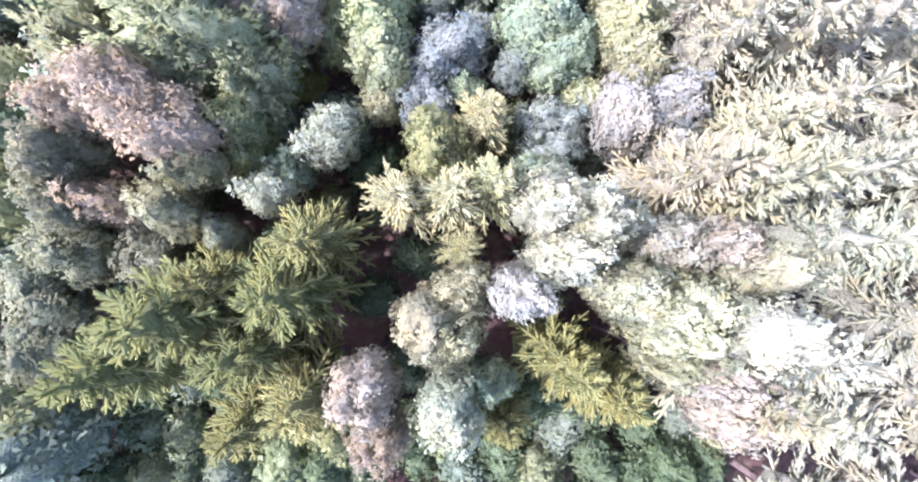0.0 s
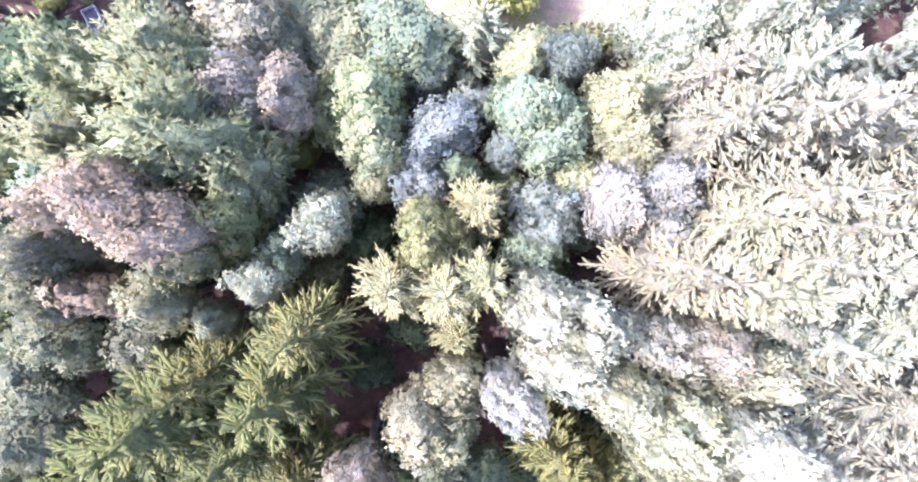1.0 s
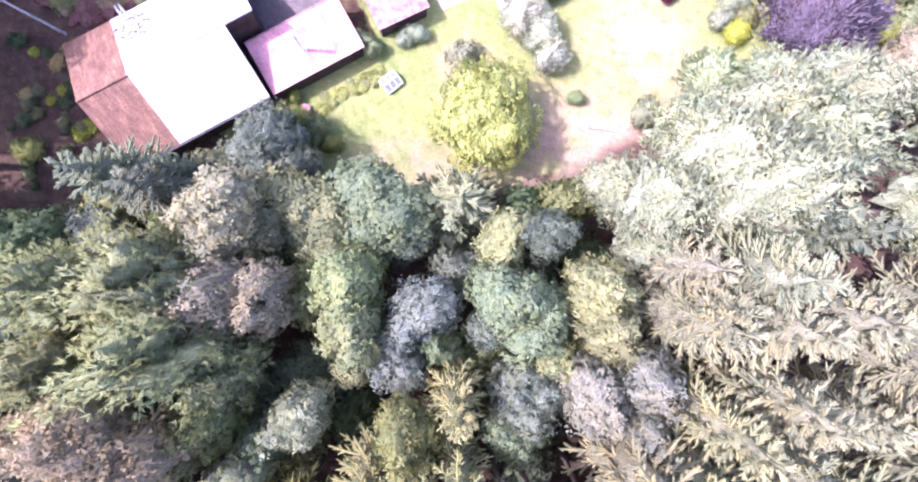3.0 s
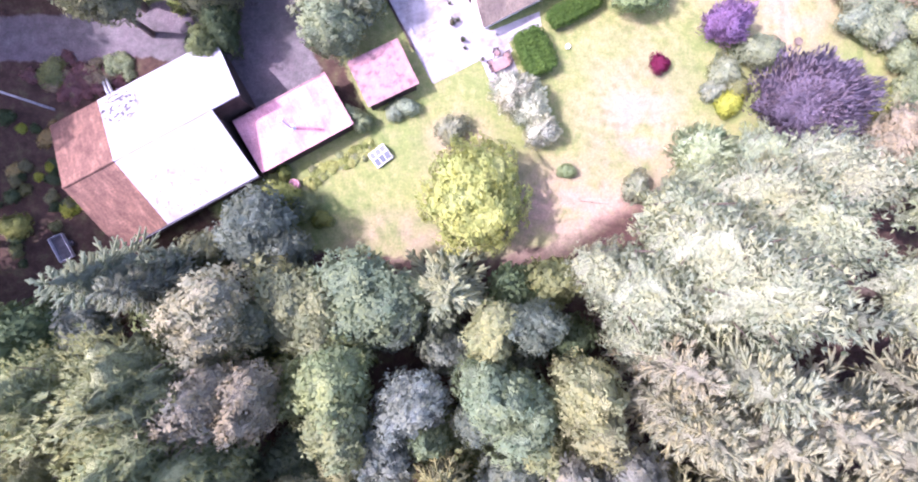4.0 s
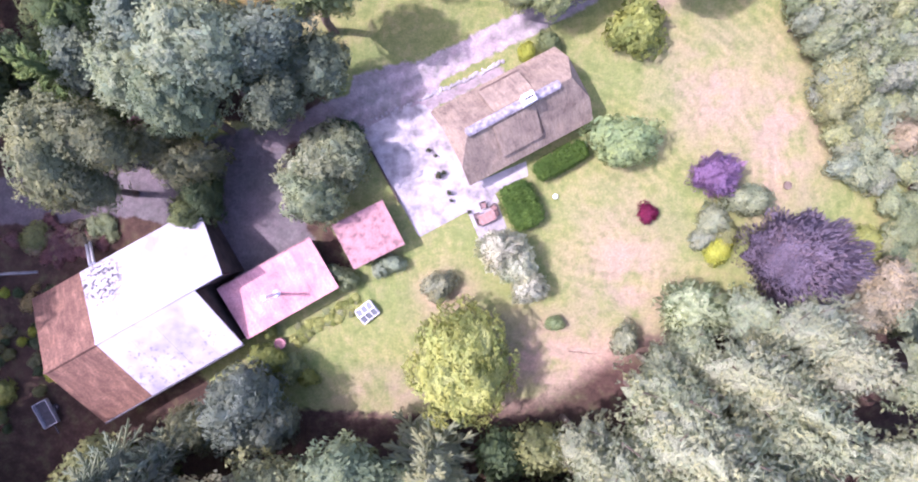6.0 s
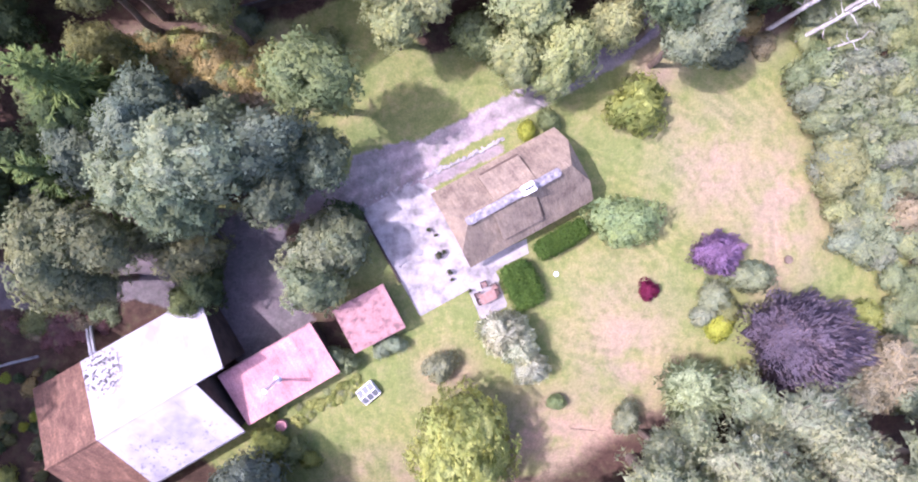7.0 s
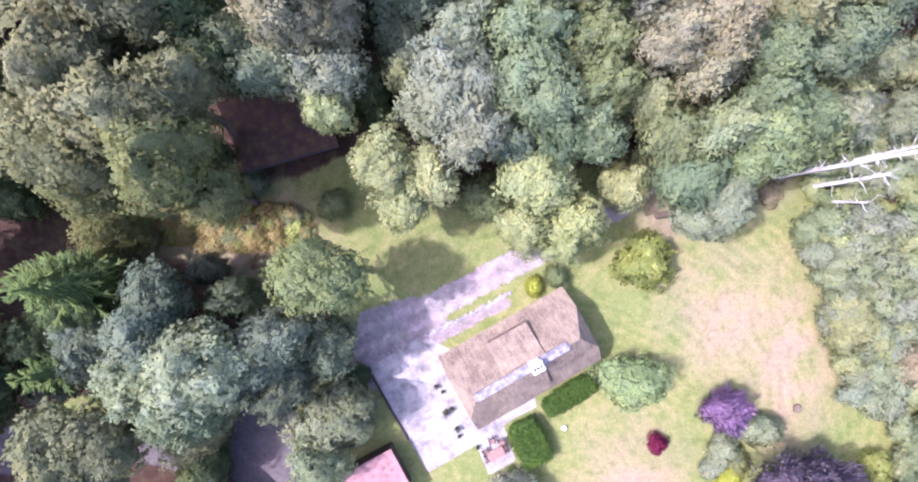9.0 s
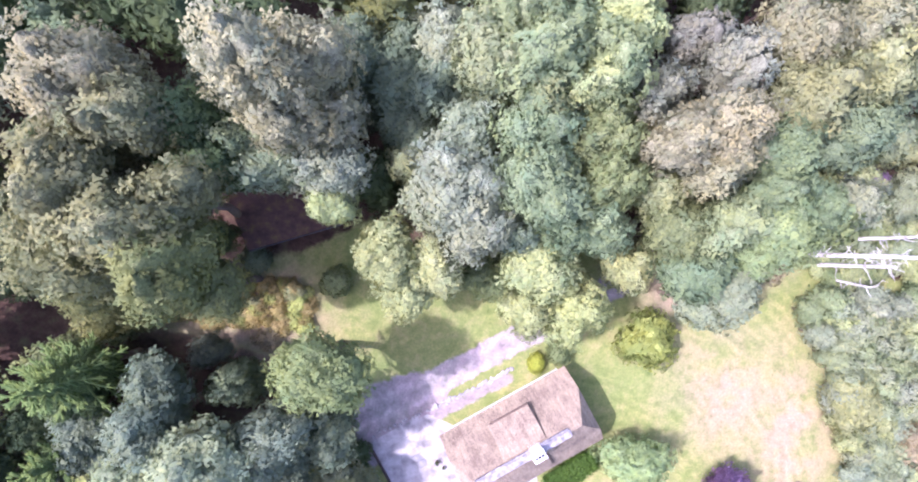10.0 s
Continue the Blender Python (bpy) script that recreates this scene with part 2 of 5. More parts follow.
def ground_material():
    """Woodland litter, lawn, dry grass and gravel, blended by the ground's own cover layers."""
    m, nt, p = mat("ground_cover", 0.95, 0.0, 0.15)
    at = nt.nodes.new("ShaderNodeAttribute")
    at.attribute_name = "cover"
    sep = nt.nodes.new("ShaderNodeSeparateColor")
    nt.links.new(at.outputs["Color"], sep.inputs["Color"])
    broad, mid, fine = noise_tex(nt, 0.16, 5.0), noise_tex(nt, 0.9, 5.0, 0.65), noise_tex(nt, 7.0, 4.0, 0.75)
    litter = ramp(nt, mid.outputs["Fac"], [(0.3, (0.03, 0.02, 0.015)), (0.5, (0.06, 0.037, 0.027)), (0.62, (0.064, 0.05, 0.028)), (0.75, (0.07, 0.075, 0.032))])
    lawn = ramp(nt, mid.outputs["Fac"], [(0.3, (0.118, 0.152, 0.046)), (0.5, (0.168, 0.19, 0.066)), (0.7, (0.215, 0.21, 0.09))])
    dry = ramp(nt, mid.outputs["Fac"], [(0.3, (0.2, 0.158, 0.102)), (0.5, (0.264, 0.2, 0.141)), (0.72, (0.225, 0.195, 0.108))])
    gravel = ramp(nt, mid.outputs["Fac"], [(0.3, (0.085, 0.073, 0.076)), (0.55, (0.12, 0.106, 0.107)), (0.75, (0.16, 0.145, 0.142))])

    def layer(weight, sharp, ragged=0.9):
        """The weight, with its rim broken up by noise."""
        n = nt.nodes.new("ShaderNodeMath")
        n.operation = "MULTIPLY_ADD"
        nt.links.new(mid.outputs["Fac"], n.inputs[0])
        n.inputs[1].default_value = ragged
        nt.links.new(weight, n.inputs[2])
        r = nt.nodes.new("ShaderNodeMapRange")
        r.inputs["From Min"].default_value, r.inputs["From Max"].default_value = 0.5 + 0.5 * ragged - sharp, 0.5 + 0.5 * ragged + sharp
        nt.links.new(n.outputs[0], r.inputs["Value"])
        return r.outputs["Result"]

    col = mix(nt, layer(sep.outputs[0], 0.12), litter, lawn)
    patch = noise_tex(nt, 0.33, 4.0, 0.6)
    part_dry = nt.nodes.new("ShaderNodeMath")
    part_dry.operation = "MULTIPLY"
    nt.links.new(sep.outputs[1], part_dry.inputs[0])
    nt.links.new(ramp(nt, patch.outputs["Fac"], [(0.36, (0.3, 0.3, 0.3)), (0.56, (1.1, 1.1, 1.1))]), part_dry.inputs[1])
    col = mix(nt, layer(part_dry.outputs[0], 0.5, 0.4), col, dry)
    # worn pale gravel; the dark share also carries the yard's tree shade as colour
    worn = mix(nt, at.outputs["Alpha"], gravel, mix(nt, 1.0, gravel, (2.7, 2.6, 2.6), "MULTIPLY"))
    col = mix(nt, layer(sep.outputs[2], 0.1), col, worn)
    grain = ramp(nt, fine.outputs["Fac"], [(0.3, (0.6, 0.6, 0.6)), (0.7, (1.3, 1.3, 1.3))])
    col = mix(nt, 0.75, col, mix(nt, 1.0, col, grain, "MULTIPLY"))
    tuft = noise_tex(nt, 2.6, 3.0, 0.7)
    col = mix(nt, 1.0, col, ramp(nt, tuft.outputs["Fac"], [(0.32, (0.82, 0.87, 0.82)), (0.5, (1.0, 1.0, 1.0)), (0.68, (1.14, 1.1, 1.1))]), "MULTIPLY")
    for k, (cx, cy) in enumerate(((21.0, 46.0), (14.0, 36.0))):
        mp = nt.nodes.new("ShaderNodeMapping")
        mp.inputs["Location"].default_value = (-cx * 0.11, -cy * 0.11, 0.0)
        mp.inputs["Scale"].default_value = (0.11, 0.11, 0.11)
        nt.links.new(nt.nodes.new("ShaderNodeNewGeometry").outputs["Position"], mp.inputs["Vector"])
        wv = node(nt, "ShaderNodeTexWave", Scale=2.6, Distortion=1.6, Detail=3.0)
        wv.inputs["Detail Scale"].default_value = 1.2
        wv.wave_type, wv.rings_direction = "RINGS", "Z"
        nt.links.new(mp.outputs["Vector"], wv.inputs["Vector"])
        swath = ramp(nt, wv.outputs["Fac"], [(0.2, (0.87, 0.91, 0.85)), (0.8, (1.11, 1.08, 1.08))])
        some = noise_tex(nt, 0.21 + 0.06 * k, 3.0)
        here = mix(nt, 1.0, ramp(nt, some.outputs["Fac"], [(0.48, (0, 0, 0)), (0.66, (0.85, 0.85, 0.85))]), sep.outputs[0], "MULTIPLY")
        col = mix(nt, here, col, mix(nt, 1.0, col, swath, "MULTIPLY"))
    wide = ramp(nt, broad.outputs["Fac"], [(0.35, (0.85, 0.92, 0.85)), (0.65, (1.12, 1.05, 1.05))])
    col = mix(nt, 1.0, col, wide, "MULTIPLY")
    nt.links.new(col, p.inputs["Base Color"])
    bump(nt, p, fine.outputs["Fac"], 0.6, 0.06)
    return m


GROUND = ground_material()


# ---- mesh helpers ----
def mesh_from(name, verts, faces, mats, index=None, smooth=False, normals=None):
    me = bpy.data.meshes.new(name)
    me.from_pydata([tuple(v) for v in verts], [], [tuple(f) for f in faces])
    for m in mats:
        me.materials.append(m)
    if index is not None:
        me.polygons.foreach_set("material_index", np.asarray(index, np.int32))
    if smooth:
        me.polygons.foreach_set("use_smooth", np.ones(len(me.polygons), bool))
    me.update()
    if normals is not None:
        me.normals_split_custom_set_from_vertices([tuple(n) for n in normals])
    return me


def facing(v, k, want):
    """Turns single leaves of k corners each so that their faces look along want; gives the corners in their new order."""
    q = v.reshape(-1, k, 3).copy()
    n = np.cross(q[:, 1] - q[:, 0], q[:, 2] - q[:, 0])
    back = (n * want).sum(1) < 0
    q[back] = q[back][:, ::-1]
    n[back] *= -1
    n /= np.linalg.norm(n, axis=1, keepdims=True) + 1e-9
    return q.reshape(-1, 3), n


def part(name, bm, material, parent, label=""):
    """Links a bmesh as one mesh under a thing or a part."""
    me = bpy.data.meshes.new(name)
    bm.to_mesh(me)
    bm.free()
    me.materials.append(material)
    ob = new(name, me)
    ob.parent = parent
    if label:
        ob["label"] = label
    return ob


def thing(name, m, label, category, group="", kind=""):
    ob = new(name)
    ob.matrix_basis = m
    return tagged(ob, label, category, group, kind)


def box(bm, x0, x1, y0, y1, z0, z1, bevel=0.0):
    r = bmesh.ops.create_cube(bm, size=1.0, matrix=Matrix.LocRotScale(((x0 + x1) / 2, (y0 + y1) / 2, (z0 + z1) / 2), None, (x1 - x0, y1 - y0, z1 - z0)))
    if bevel:
        edges = list({e for v in r["verts"] for e in v.link_edges})
        bmesh.ops.bevel(bm, geom=edges, offset=bevel, segments=2, affect="EDGES")
    return bm


def tube(bm, a, b, r0, r1, sides=10):
    a, b = Vector(a), Vector(b)
    m = Matrix.Translation((a + b) / 2) @ (b - a).to_track_quat("Z", "Y").to_matrix().to_4x4()
    bmesh.ops.create_cone(bm, cap_ends=True, segments=sides, radius1=r0, radius2=r1, depth=(b - a).length, matrix=m)
    return bm


def slab(bm, corners, thick):
    """A sheet with the given corners on its upper side, that thick downwards along its normal."""
    cs = [Vector(c) for c in corners]
    n = (cs[1] - cs[0]).cross(cs[-1] - cs[0]).normalized()
    if n.z < 0:
        n = -n
    top, low = [bm.verts.new(c) for c in cs], [bm.verts.new(c - n * thick) for c in cs]
    bm.faces.new(top)
    bm.faces.new(low[::-1])
    k = len(cs)
    for i in range(k):
        bm.faces.new((top[i], low[i], low[(i + 1) % k], top[(i + 1) % k]))
    bmesh.ops.recalc_face_normals(bm, faces=bm.faces[:])
    return bm


def bm_new():
    return bmesh.new()


# ---- ground ----
def inside(px, py, poly):
    """Signed distance to a polygon's rim, positive inside."""
    poly = np.array(poly, float)
    res, d = np.zeros(px.shape, bool), np.full(px.shape, 1e9)
    for (x0, y0), (x1, y1) in zip(poly, np.roll(poly, -1, 0)):
        hit = ((y0 > py) != (y1 > py)) & (px < (x1 - x0) * (py - y0) / (y1 - y0 + 1e-12) + x0)
        res ^= hit
        t = np.clip(((px - x0) * (x1 - x0) + (py - y0) * (y1 - y0)) / ((x1 - x0) ** 2 + (y1 - y0) ** 2), 0, 1)
        d = np.minimum(d, np.hypot(px - x0 - t * (x1 - x0), py - y0 - t * (y1 - y0)))
    return np.where(res, d, -d)


def along(px, py, line, width):
    """How far within a strip of the given width about a line, positive inside."""
    d = np.full(px.shape, 1e9)
    for (x0, y0), (x1, y1) in zip(line, line[1:]):
        t = np.clip(((px - x0) * (x1 - x0) + (py - y0) * (y1 - y0)) / ((x1 - x0) ** 2 + (y1 - y0) ** 2), 0, 1)
        d = np.minimum(d, np.hypot(px - x0 - t * (x1 - x0), py - y0 - t * (y1 - y0)))
    return width / 2 - d


def soft(d, w):
    return np.clip(0.5 + d / (2 * w), 0, 1)


def lawn_depth(X, Y):
    lawn = inside(X, Y, [(-15, 26.5), (-8, 24.5), (1, 24), (8, 24), (14, 25.5), (19, 29), (30, 33), (38, 35), (48, 38), (50, 62), (38, 66), (30, 63), (24, 65), (20, 67), (12, 66), (4, 63), (-2, 69), (-8, 66), (-26, 64), (-25, 60.5), (-16, 58.5), (-10, 56.5), (-6, 55), (-5, 50), (-9, 45.5), (-5, 41), (-3.2, 36.9), (-12, 31.2), (-17, 28.3)])
    return np.maximum(lawn, inside(X, Y, [(-30, 46.8), (-16, 49.5), (-8, 50.5), (-8, 49), (-17, 46.5), (-28, 43.5)]))


DRIVE = [(-36, 43.4), (-27, 43.4), (-23, 44.6), (-17, 46.6), (-9.4, 48.9), (-3.2, 51.2), (3, 54.1), (12.5, 59.0), (20.6, 63.3), (24, 66)]


def drive_depth(X, Y):
    return np.maximum.reduce([
        along(X, Y, DRIVE, 2.4),
        inside(X, Y, [(-37, 41), (-30, 40.8), (-22, 41.5), (-22, 45.5), (-30, 45), (-37, 44.6)]),
        inside(X, Y, [(3.0, 50.6), (10.7, 54.5), (10.3, 55.3), (2.7, 51.6)]),
        inside(X, Y, [(-28, 43), (-23, 45), (-15, 46), (-9, 47.5), (-8.5, 43), (-6.5, 39.5), (-13, 35.5), (-16, 40)]),
        inside(X, Y, [(-4, 49.5), (-2, 47), (3, 51), (5, 53.8), (2, 55.5), (-3, 54)])])


def tracks_and_shade(X, Y):
    """How pale and worn the gravel is: paler towards the cottage, palest on two strips under the wheels. The dark west
    part also holds tree shade in its colour.
    """
    d = 1.2 - along(X, Y, DRIVE, 2.4)
    wob = 0.15 * np.sin(X * 1.7 + Y) + 0.1 * np.sin(X * 4.1 - 2 * Y)
    return (0.6 + 0.4 * np.clip(1.25 - np.abs(d - 0.75 + wob) / 0.4, 0, 1)) * np.clip((X + 7) / 4, 0, 1)


def build_ground():
    far = np.array([80, 130, 220, 400, 800, 1600, 3000.0])
    xs = np.concatenate([-far[::-1], np.arange(-50, 62.1, 0.5), far + 10])
    ys = np.concatenate([-far[::-1], np.arange(-35, 100.1, 0.5), far + 60])
    X, Y = np.meshgrid(xs, ys)
    lawn = lawn_depth(X, Y)
    dry = np.maximum.reduce([
        1.3 - np.hypot((X - 15) / 8, (Y - 28) / 4), 1.0 - np.hypot((X - 21.5) / 5.5, (Y - 36) / 8), 1 - np.hypot((X - 30) / 5.5, (Y - 53) / 6),
        1.1 - np.hypot((X - 36) / 4.5, (Y - 49) / 8), 1.5 - np.hypot((X + 12.5) / 4.5, (Y - 60.8) / 3.2), 1.4 - np.hypot((X + 19) / 6, (Y - 62) / 2.5), 0.8 - np.hypot((X - 0) / 6, (Y - 26) / 2.5),
        0.9 - np.hypot((X - 24.5) / 3, (Y - 62) / 4), 1 - np.hypot((X - 33.5) / 3, (Y - 65) / 3), 0.7 - np.hypot((X - 5) / 4, (Y - 34) / 4)])
    drive = drive_depth(X, Y)
    cover = np.stack([soft(lawn, 0.9), np.clip(0.35 + 0.75 * dry, 0, 1) * soft(lawn + 1, 0.8) * (dry > -0.6), soft(drive, 0.6), tracks_and_shade(X, Y)], -1)
    nx, ny = len(xs), len(ys)
    Z = 0.05 * np.sin(X * 0.31 + 1.3) * np.cos(Y * 0.27) + 0.03 * np.sin(X * 0.9 + Y * 0.7)
    Z = np.where((lawn > 0) | (drive > -2) | (abs(X) > 70), 0.0, Z)
    v = np.stack([X, Y, Z], -1).reshape(-1, 3)
    i = (np.arange(ny - 1)[:, None] * nx + np.arange(nx - 1)).ravel()
    me = mesh_from("ground", v, np.stack([i, i + 1, i + nx + 1, i + nx], 1), [GROUND])
    at = me.color_attributes.new("cover", "FLOAT_COLOR", "POINT")
    at.data.foreach_set("color", cover.reshape(-1).astype(np.float32))
    return tagged(new("ground", me), "garden lawn with dry patches, gravel drive and woodland litter", "ground", kind="structure")


build_ground()


# ---- trees ----
def cards(c, n, length, width, rng, point=None):
    """Pointed leaves at the points c that face n, or that point away along point: vertices and faces."""
    k = len(c)
    a = rng.normal(size=(k, 3))
    if point is not None:
        n = np.cross(point, a)
        n /= np.linalg.norm(n, axis=1, keepdims=True) + 1e-9
    t = np.cross(n, a) if point is None else point + 0.0
    t /= np.linalg.norm(t, axis=1, keepdims=True) + 1e-9
    b = np.cross(n, t)
    L, W = (length * rng.uniform(0.7, 1.3, k))[:, None], (width * rng.uniform(0.7, 1.3, k))[:, None]
    v = np.stack([c - t * L * 0.4 - b * W / 2, c + t * L * 0.6, c - t * L * 0.4 + b * W / 2], 1).reshape(-1, 3)
    return v, np.arange(3 * k).reshape(-1, 3)


def sphere_dirs(k, rng, low=-1.0):
    z = rng.uniform(low, 1, k)
    a = rng.uniform(0, 2 * math.pi, k)
    s = np.sqrt(1 - z * z)
    return np.stack([s * np.cos(a), s * np.sin(a), z], 1)


def blob(c, r, rng, seg=6, ring=4):
    """A small lumpy mass behind the leaves of one clump, coloured dark as the shade there."""
    v, f = [], []
    for i in range(ring + 1):
        th = math.pi * i / ring
        for j in range(seg):
            ph = 2 * math.pi * j / seg
            rr = r * rng.uniform(0.8, 1.1)
            v.append((c[0] + rr * math.sin(th) * math.cos(ph), c[1] + rr * math.sin(th) * math.sin(ph), c[2] + rr * math.cos(th)))
    for i in range(ring):
        for j in range(seg):
            f.append((i * seg + j, (i + 1) * seg + j, (i + 1) * seg + (j + 1) % seg, i * seg + (j + 1) % seg))
    return np.array(v), np.array(f)


def join(pieces):
    vs, fs, ix, base = [], [], [], 0
    for v, f, m in pieces:
        vs.append(v)
        fs.extend((np.asarray(f) + base).tolist())
        ix.extend([m] * len(f))
        base += len(v)
    return np.concatenate(vs), fs, ix


def limb(a, b, r0, r1, rng, seg=4, sides=6, bend=0.15):
    a, b = np.array(a, float), np.array(b, float)
    ln = np.linalg.norm(b - a)
    mids = [a + (b - a) * i / seg + (rng.normal(size=3) * bend * ln / seg if 0 < i < seg else 0) for i in range(seg + 1)]
    d = (b - a) / ln
    u = np.cross(d, (0.3, 0.9, 0.2))
    u /= np.linalg.norm(u)
    w = np.cross(d, u)
    v, f = [], []
    for i, c in enumerate(mids):
        r = r0 + (r1 - r0) * i / seg
        for j in range(sides):
            p = 2 * math.pi * j / sides
            v.append(c + r * (math.cos(p) * u + math.sin(p) * w))
    for i in range(seg):
        for j in range(sides):
            f.append((i * sides + j, i * sides + (j + 1) % sides, (i + 1) * sides + (j + 1) % sides, (i + 1) * sides + j))
    return np.array(v), np.array(f)


def spread_dirs(k, rng, low, shake):
    """k directions spread evenly over a ball above the height low, each a little off its place."""
    z = 1 - (np.arange(k) + 0.5) / k * (1 - low)
    a = np.arange(k) * math.pi * (3 - math.sqrt(5)) + rng.uniform(0, 6)
    s = np.sqrt(1 - z * z)
    d = np.stack([s * np.cos(a), s * np.sin(a), z], 1) + rng.normal(size=(k, 3)) * shake
    return d / np.linalg.norm(d, axis=1, keepdims=True)


def broadleaf(seed, h, r, base, boughs, tufts, leaves, leaf, depth=0.44):
    """Meshes of a broadleaf tree: trunk with limbs, and a crown whose boughs swell out as rounded masses of small leaf tufts with dark creases between. base: height of the crown's foot; depth: how deep the creases go."""
    rng = np.random.default_rng(seed)
    c = np.array([0, 0, base + (h - base) * 0.42])
    up, down = h - c[2], c[2] - base
    main, wide = spread_dirs(boughs, rng, -0.6, 0.16), rng.uniform(1.5, 2.2, boughs) / math.sqrt(boughs) * 1.25
    force = rng.uniform(0.3, 1.12, boughs)
    small, fine = spread_dirs(boughs * 4, rng, -0.6, 0.09), 2.0 / math.sqrt(boughs * 4)
    lean = rng.uniform(-0.12, 0.12, 2)

    def swell(d):
        """How far the crown reaches in the directions d, and which bough lies there."""
        ang = np.arccos(np.clip(d @ main.T, -1, 1))
        lift = np.sqrt(np.clip(1 - (ang / wide) ** 2, 0, 1)) * force
        ang2 = np.arccos(np.clip(d @ small.T, -1, 1)).min(1)
        a = np.arctan2(d[:, 1], d[:, 0])
        return (1 - depth + depth * lift.max(1) + 0.15 * np.sqrt(np.clip(1 - (ang2 / fine) ** 2, 0, 1))) * (1 + 0.1 * np.sin(2 * a + seed) + 0.08 * np.sin(3 * a + 2 * seed)), lift.argmax(1)

    def spot(d, k):
        q = d * k[:, None] * np.where(d[:, 2:] > 0, (r, r, up), (r, r, down))
        q[:, :2] += lean * q[:, 2:] * 0.4
        return c + q

    d = spread_dirs(tufts, rng, -0.5, 0.035)
    k, which = swell(d)
    p = spot(d, k * rng.uniform(0.86, 1.07, tufts))
    heart = spot(main, (1 - depth) * 0.85 * np.ones(boughs))[which]
    n = p - heart
    n = n / (np.linalg.norm(n, axis=1, keepdims=True) + 1e-6) * 0.75 + d * (1, 1, 0.7) * 0.4 + rng.normal(size=n.shape) * 0.3
    n /= np.linalg.norm(n, axis=1, keepdims=True)
    nn, pp = np.repeat(n, leaves, 0), np.repeat(p, leaves, 0)
    e = rng.normal(size=nn.shape)
    e -= nn * (e * nn).sum(1)[:, None] * 0.45
    tuft_r = 0.62 * r * math.sqrt(10.0 / tufts)
    q = pp + e * tuft_r * 0.62 * np.repeat(rng.uniform(0.7, 1.15, tufts), leaves)[:, None]
    turn = nn + rng.normal(size=nn.shape) * 0.5
    turn /= np.linalg.norm(turn, axis=1, keepdims=True)
    v, f = cards(q, turn, leaf[0], leaf[1], rng)
    v, fn = facing(v, 3, turn)
    soft_n = fn * 0.26 + nn * 0.85 + e * 0.1
    soft_n = np.repeat(soft_n / np.linalg.norm(soft_n, axis=1, keepdims=True), 3, 0)
    # inner shell, whose darker colour stands for shade between the tufts
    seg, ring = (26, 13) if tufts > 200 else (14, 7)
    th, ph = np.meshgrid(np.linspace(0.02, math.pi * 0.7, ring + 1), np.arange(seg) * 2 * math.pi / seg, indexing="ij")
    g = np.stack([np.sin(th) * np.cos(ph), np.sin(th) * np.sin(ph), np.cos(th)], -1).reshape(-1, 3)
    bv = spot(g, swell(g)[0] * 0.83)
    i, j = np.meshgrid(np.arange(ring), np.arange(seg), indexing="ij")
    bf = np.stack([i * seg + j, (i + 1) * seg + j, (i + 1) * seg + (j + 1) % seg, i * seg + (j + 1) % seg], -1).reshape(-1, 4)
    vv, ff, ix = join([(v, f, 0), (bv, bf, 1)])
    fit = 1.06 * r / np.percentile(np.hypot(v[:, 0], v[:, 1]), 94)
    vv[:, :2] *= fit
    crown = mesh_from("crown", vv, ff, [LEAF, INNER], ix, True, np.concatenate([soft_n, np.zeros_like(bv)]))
    w = [(*limb((0, 0, -0.1), (c[0], c[1], c[2] + up * 0.3), 0.022 * h + 0.05, 0.012 * h, rng, 5, 8, 0.05), 0)]
    ends = spot(main, 0.6 * np.ones(boughs))
    for t in ends[:: max(1, boughs // 8)]:
        z0 = rng.uniform(base * 0.8, c[2])
        w.append((*limb((0, 0, z0), t, 0.009 * h, 0.02, rng, 3, 5, 0.2), 0))
    v, f, ix = join(w)
    return crown, mesh_from("trunk", v, f, [BARK], smooth=True)


def shooting(seed, h, r, base, shoots, leaf, rough=1.0, taper=0.0, spread=0.9, clump=1):
    """Meshes of a dense tree whose whole crown is upright and outward shoots. rough: how lumpy it is; taper: how much it narrows upwards; clump: how many shoots spring from one point."""
    rng = np.random.default_rng(seed)
    c = np.array([0, 0, base + (h - base) * 0.35])
    size = np.array([r, r, h - c[2]])

    def lumps(d):
        a = np.arctan2(d[:, 1], d[:, 0])
        return 0.86 + rough * (0.1 * np.sin(3 * a + seed + 2 * d[:, 2]) + 0.07 * np.sin(5 * a + 8 * d[:, 2] + seed) + 0.08 * np.sin(9 * a - 6 * d[:, 2]))

    d = sphere_dirs(shoots // clump, rng, -0.3)
    k = 1 - taper * d[:, 2].clip(0)
    p = c + d * size * (lumps(d) * rng.uniform(0.7, 1.06, len(d)))[:, None] * np.stack([k, k, np.ones(len(d))], 1)
    d, p = np.repeat(d, clump, 0), np.repeat(p, clump, 0)
    stray = 0.22 if clump == 1 else 0.75
    up = d * (spread, spread, 0.5) + (0, 0, 0.75) + rng.normal(size=d.shape) * stray
    up /= np.linalg.norm(up, axis=1, keepdims=True)
    if clump > 1:
        p = p + up * leaf[0] * 0.4
    v, f = cards(p, d, leaf[0], leaf[1], rng, point=up)
    v, fn = facing(v, 3, d + (0, 0, 0.4))
    soft_n = fn * (0.9 if clump == 1 else 0.4) + d * 0.5 + up * 0.25
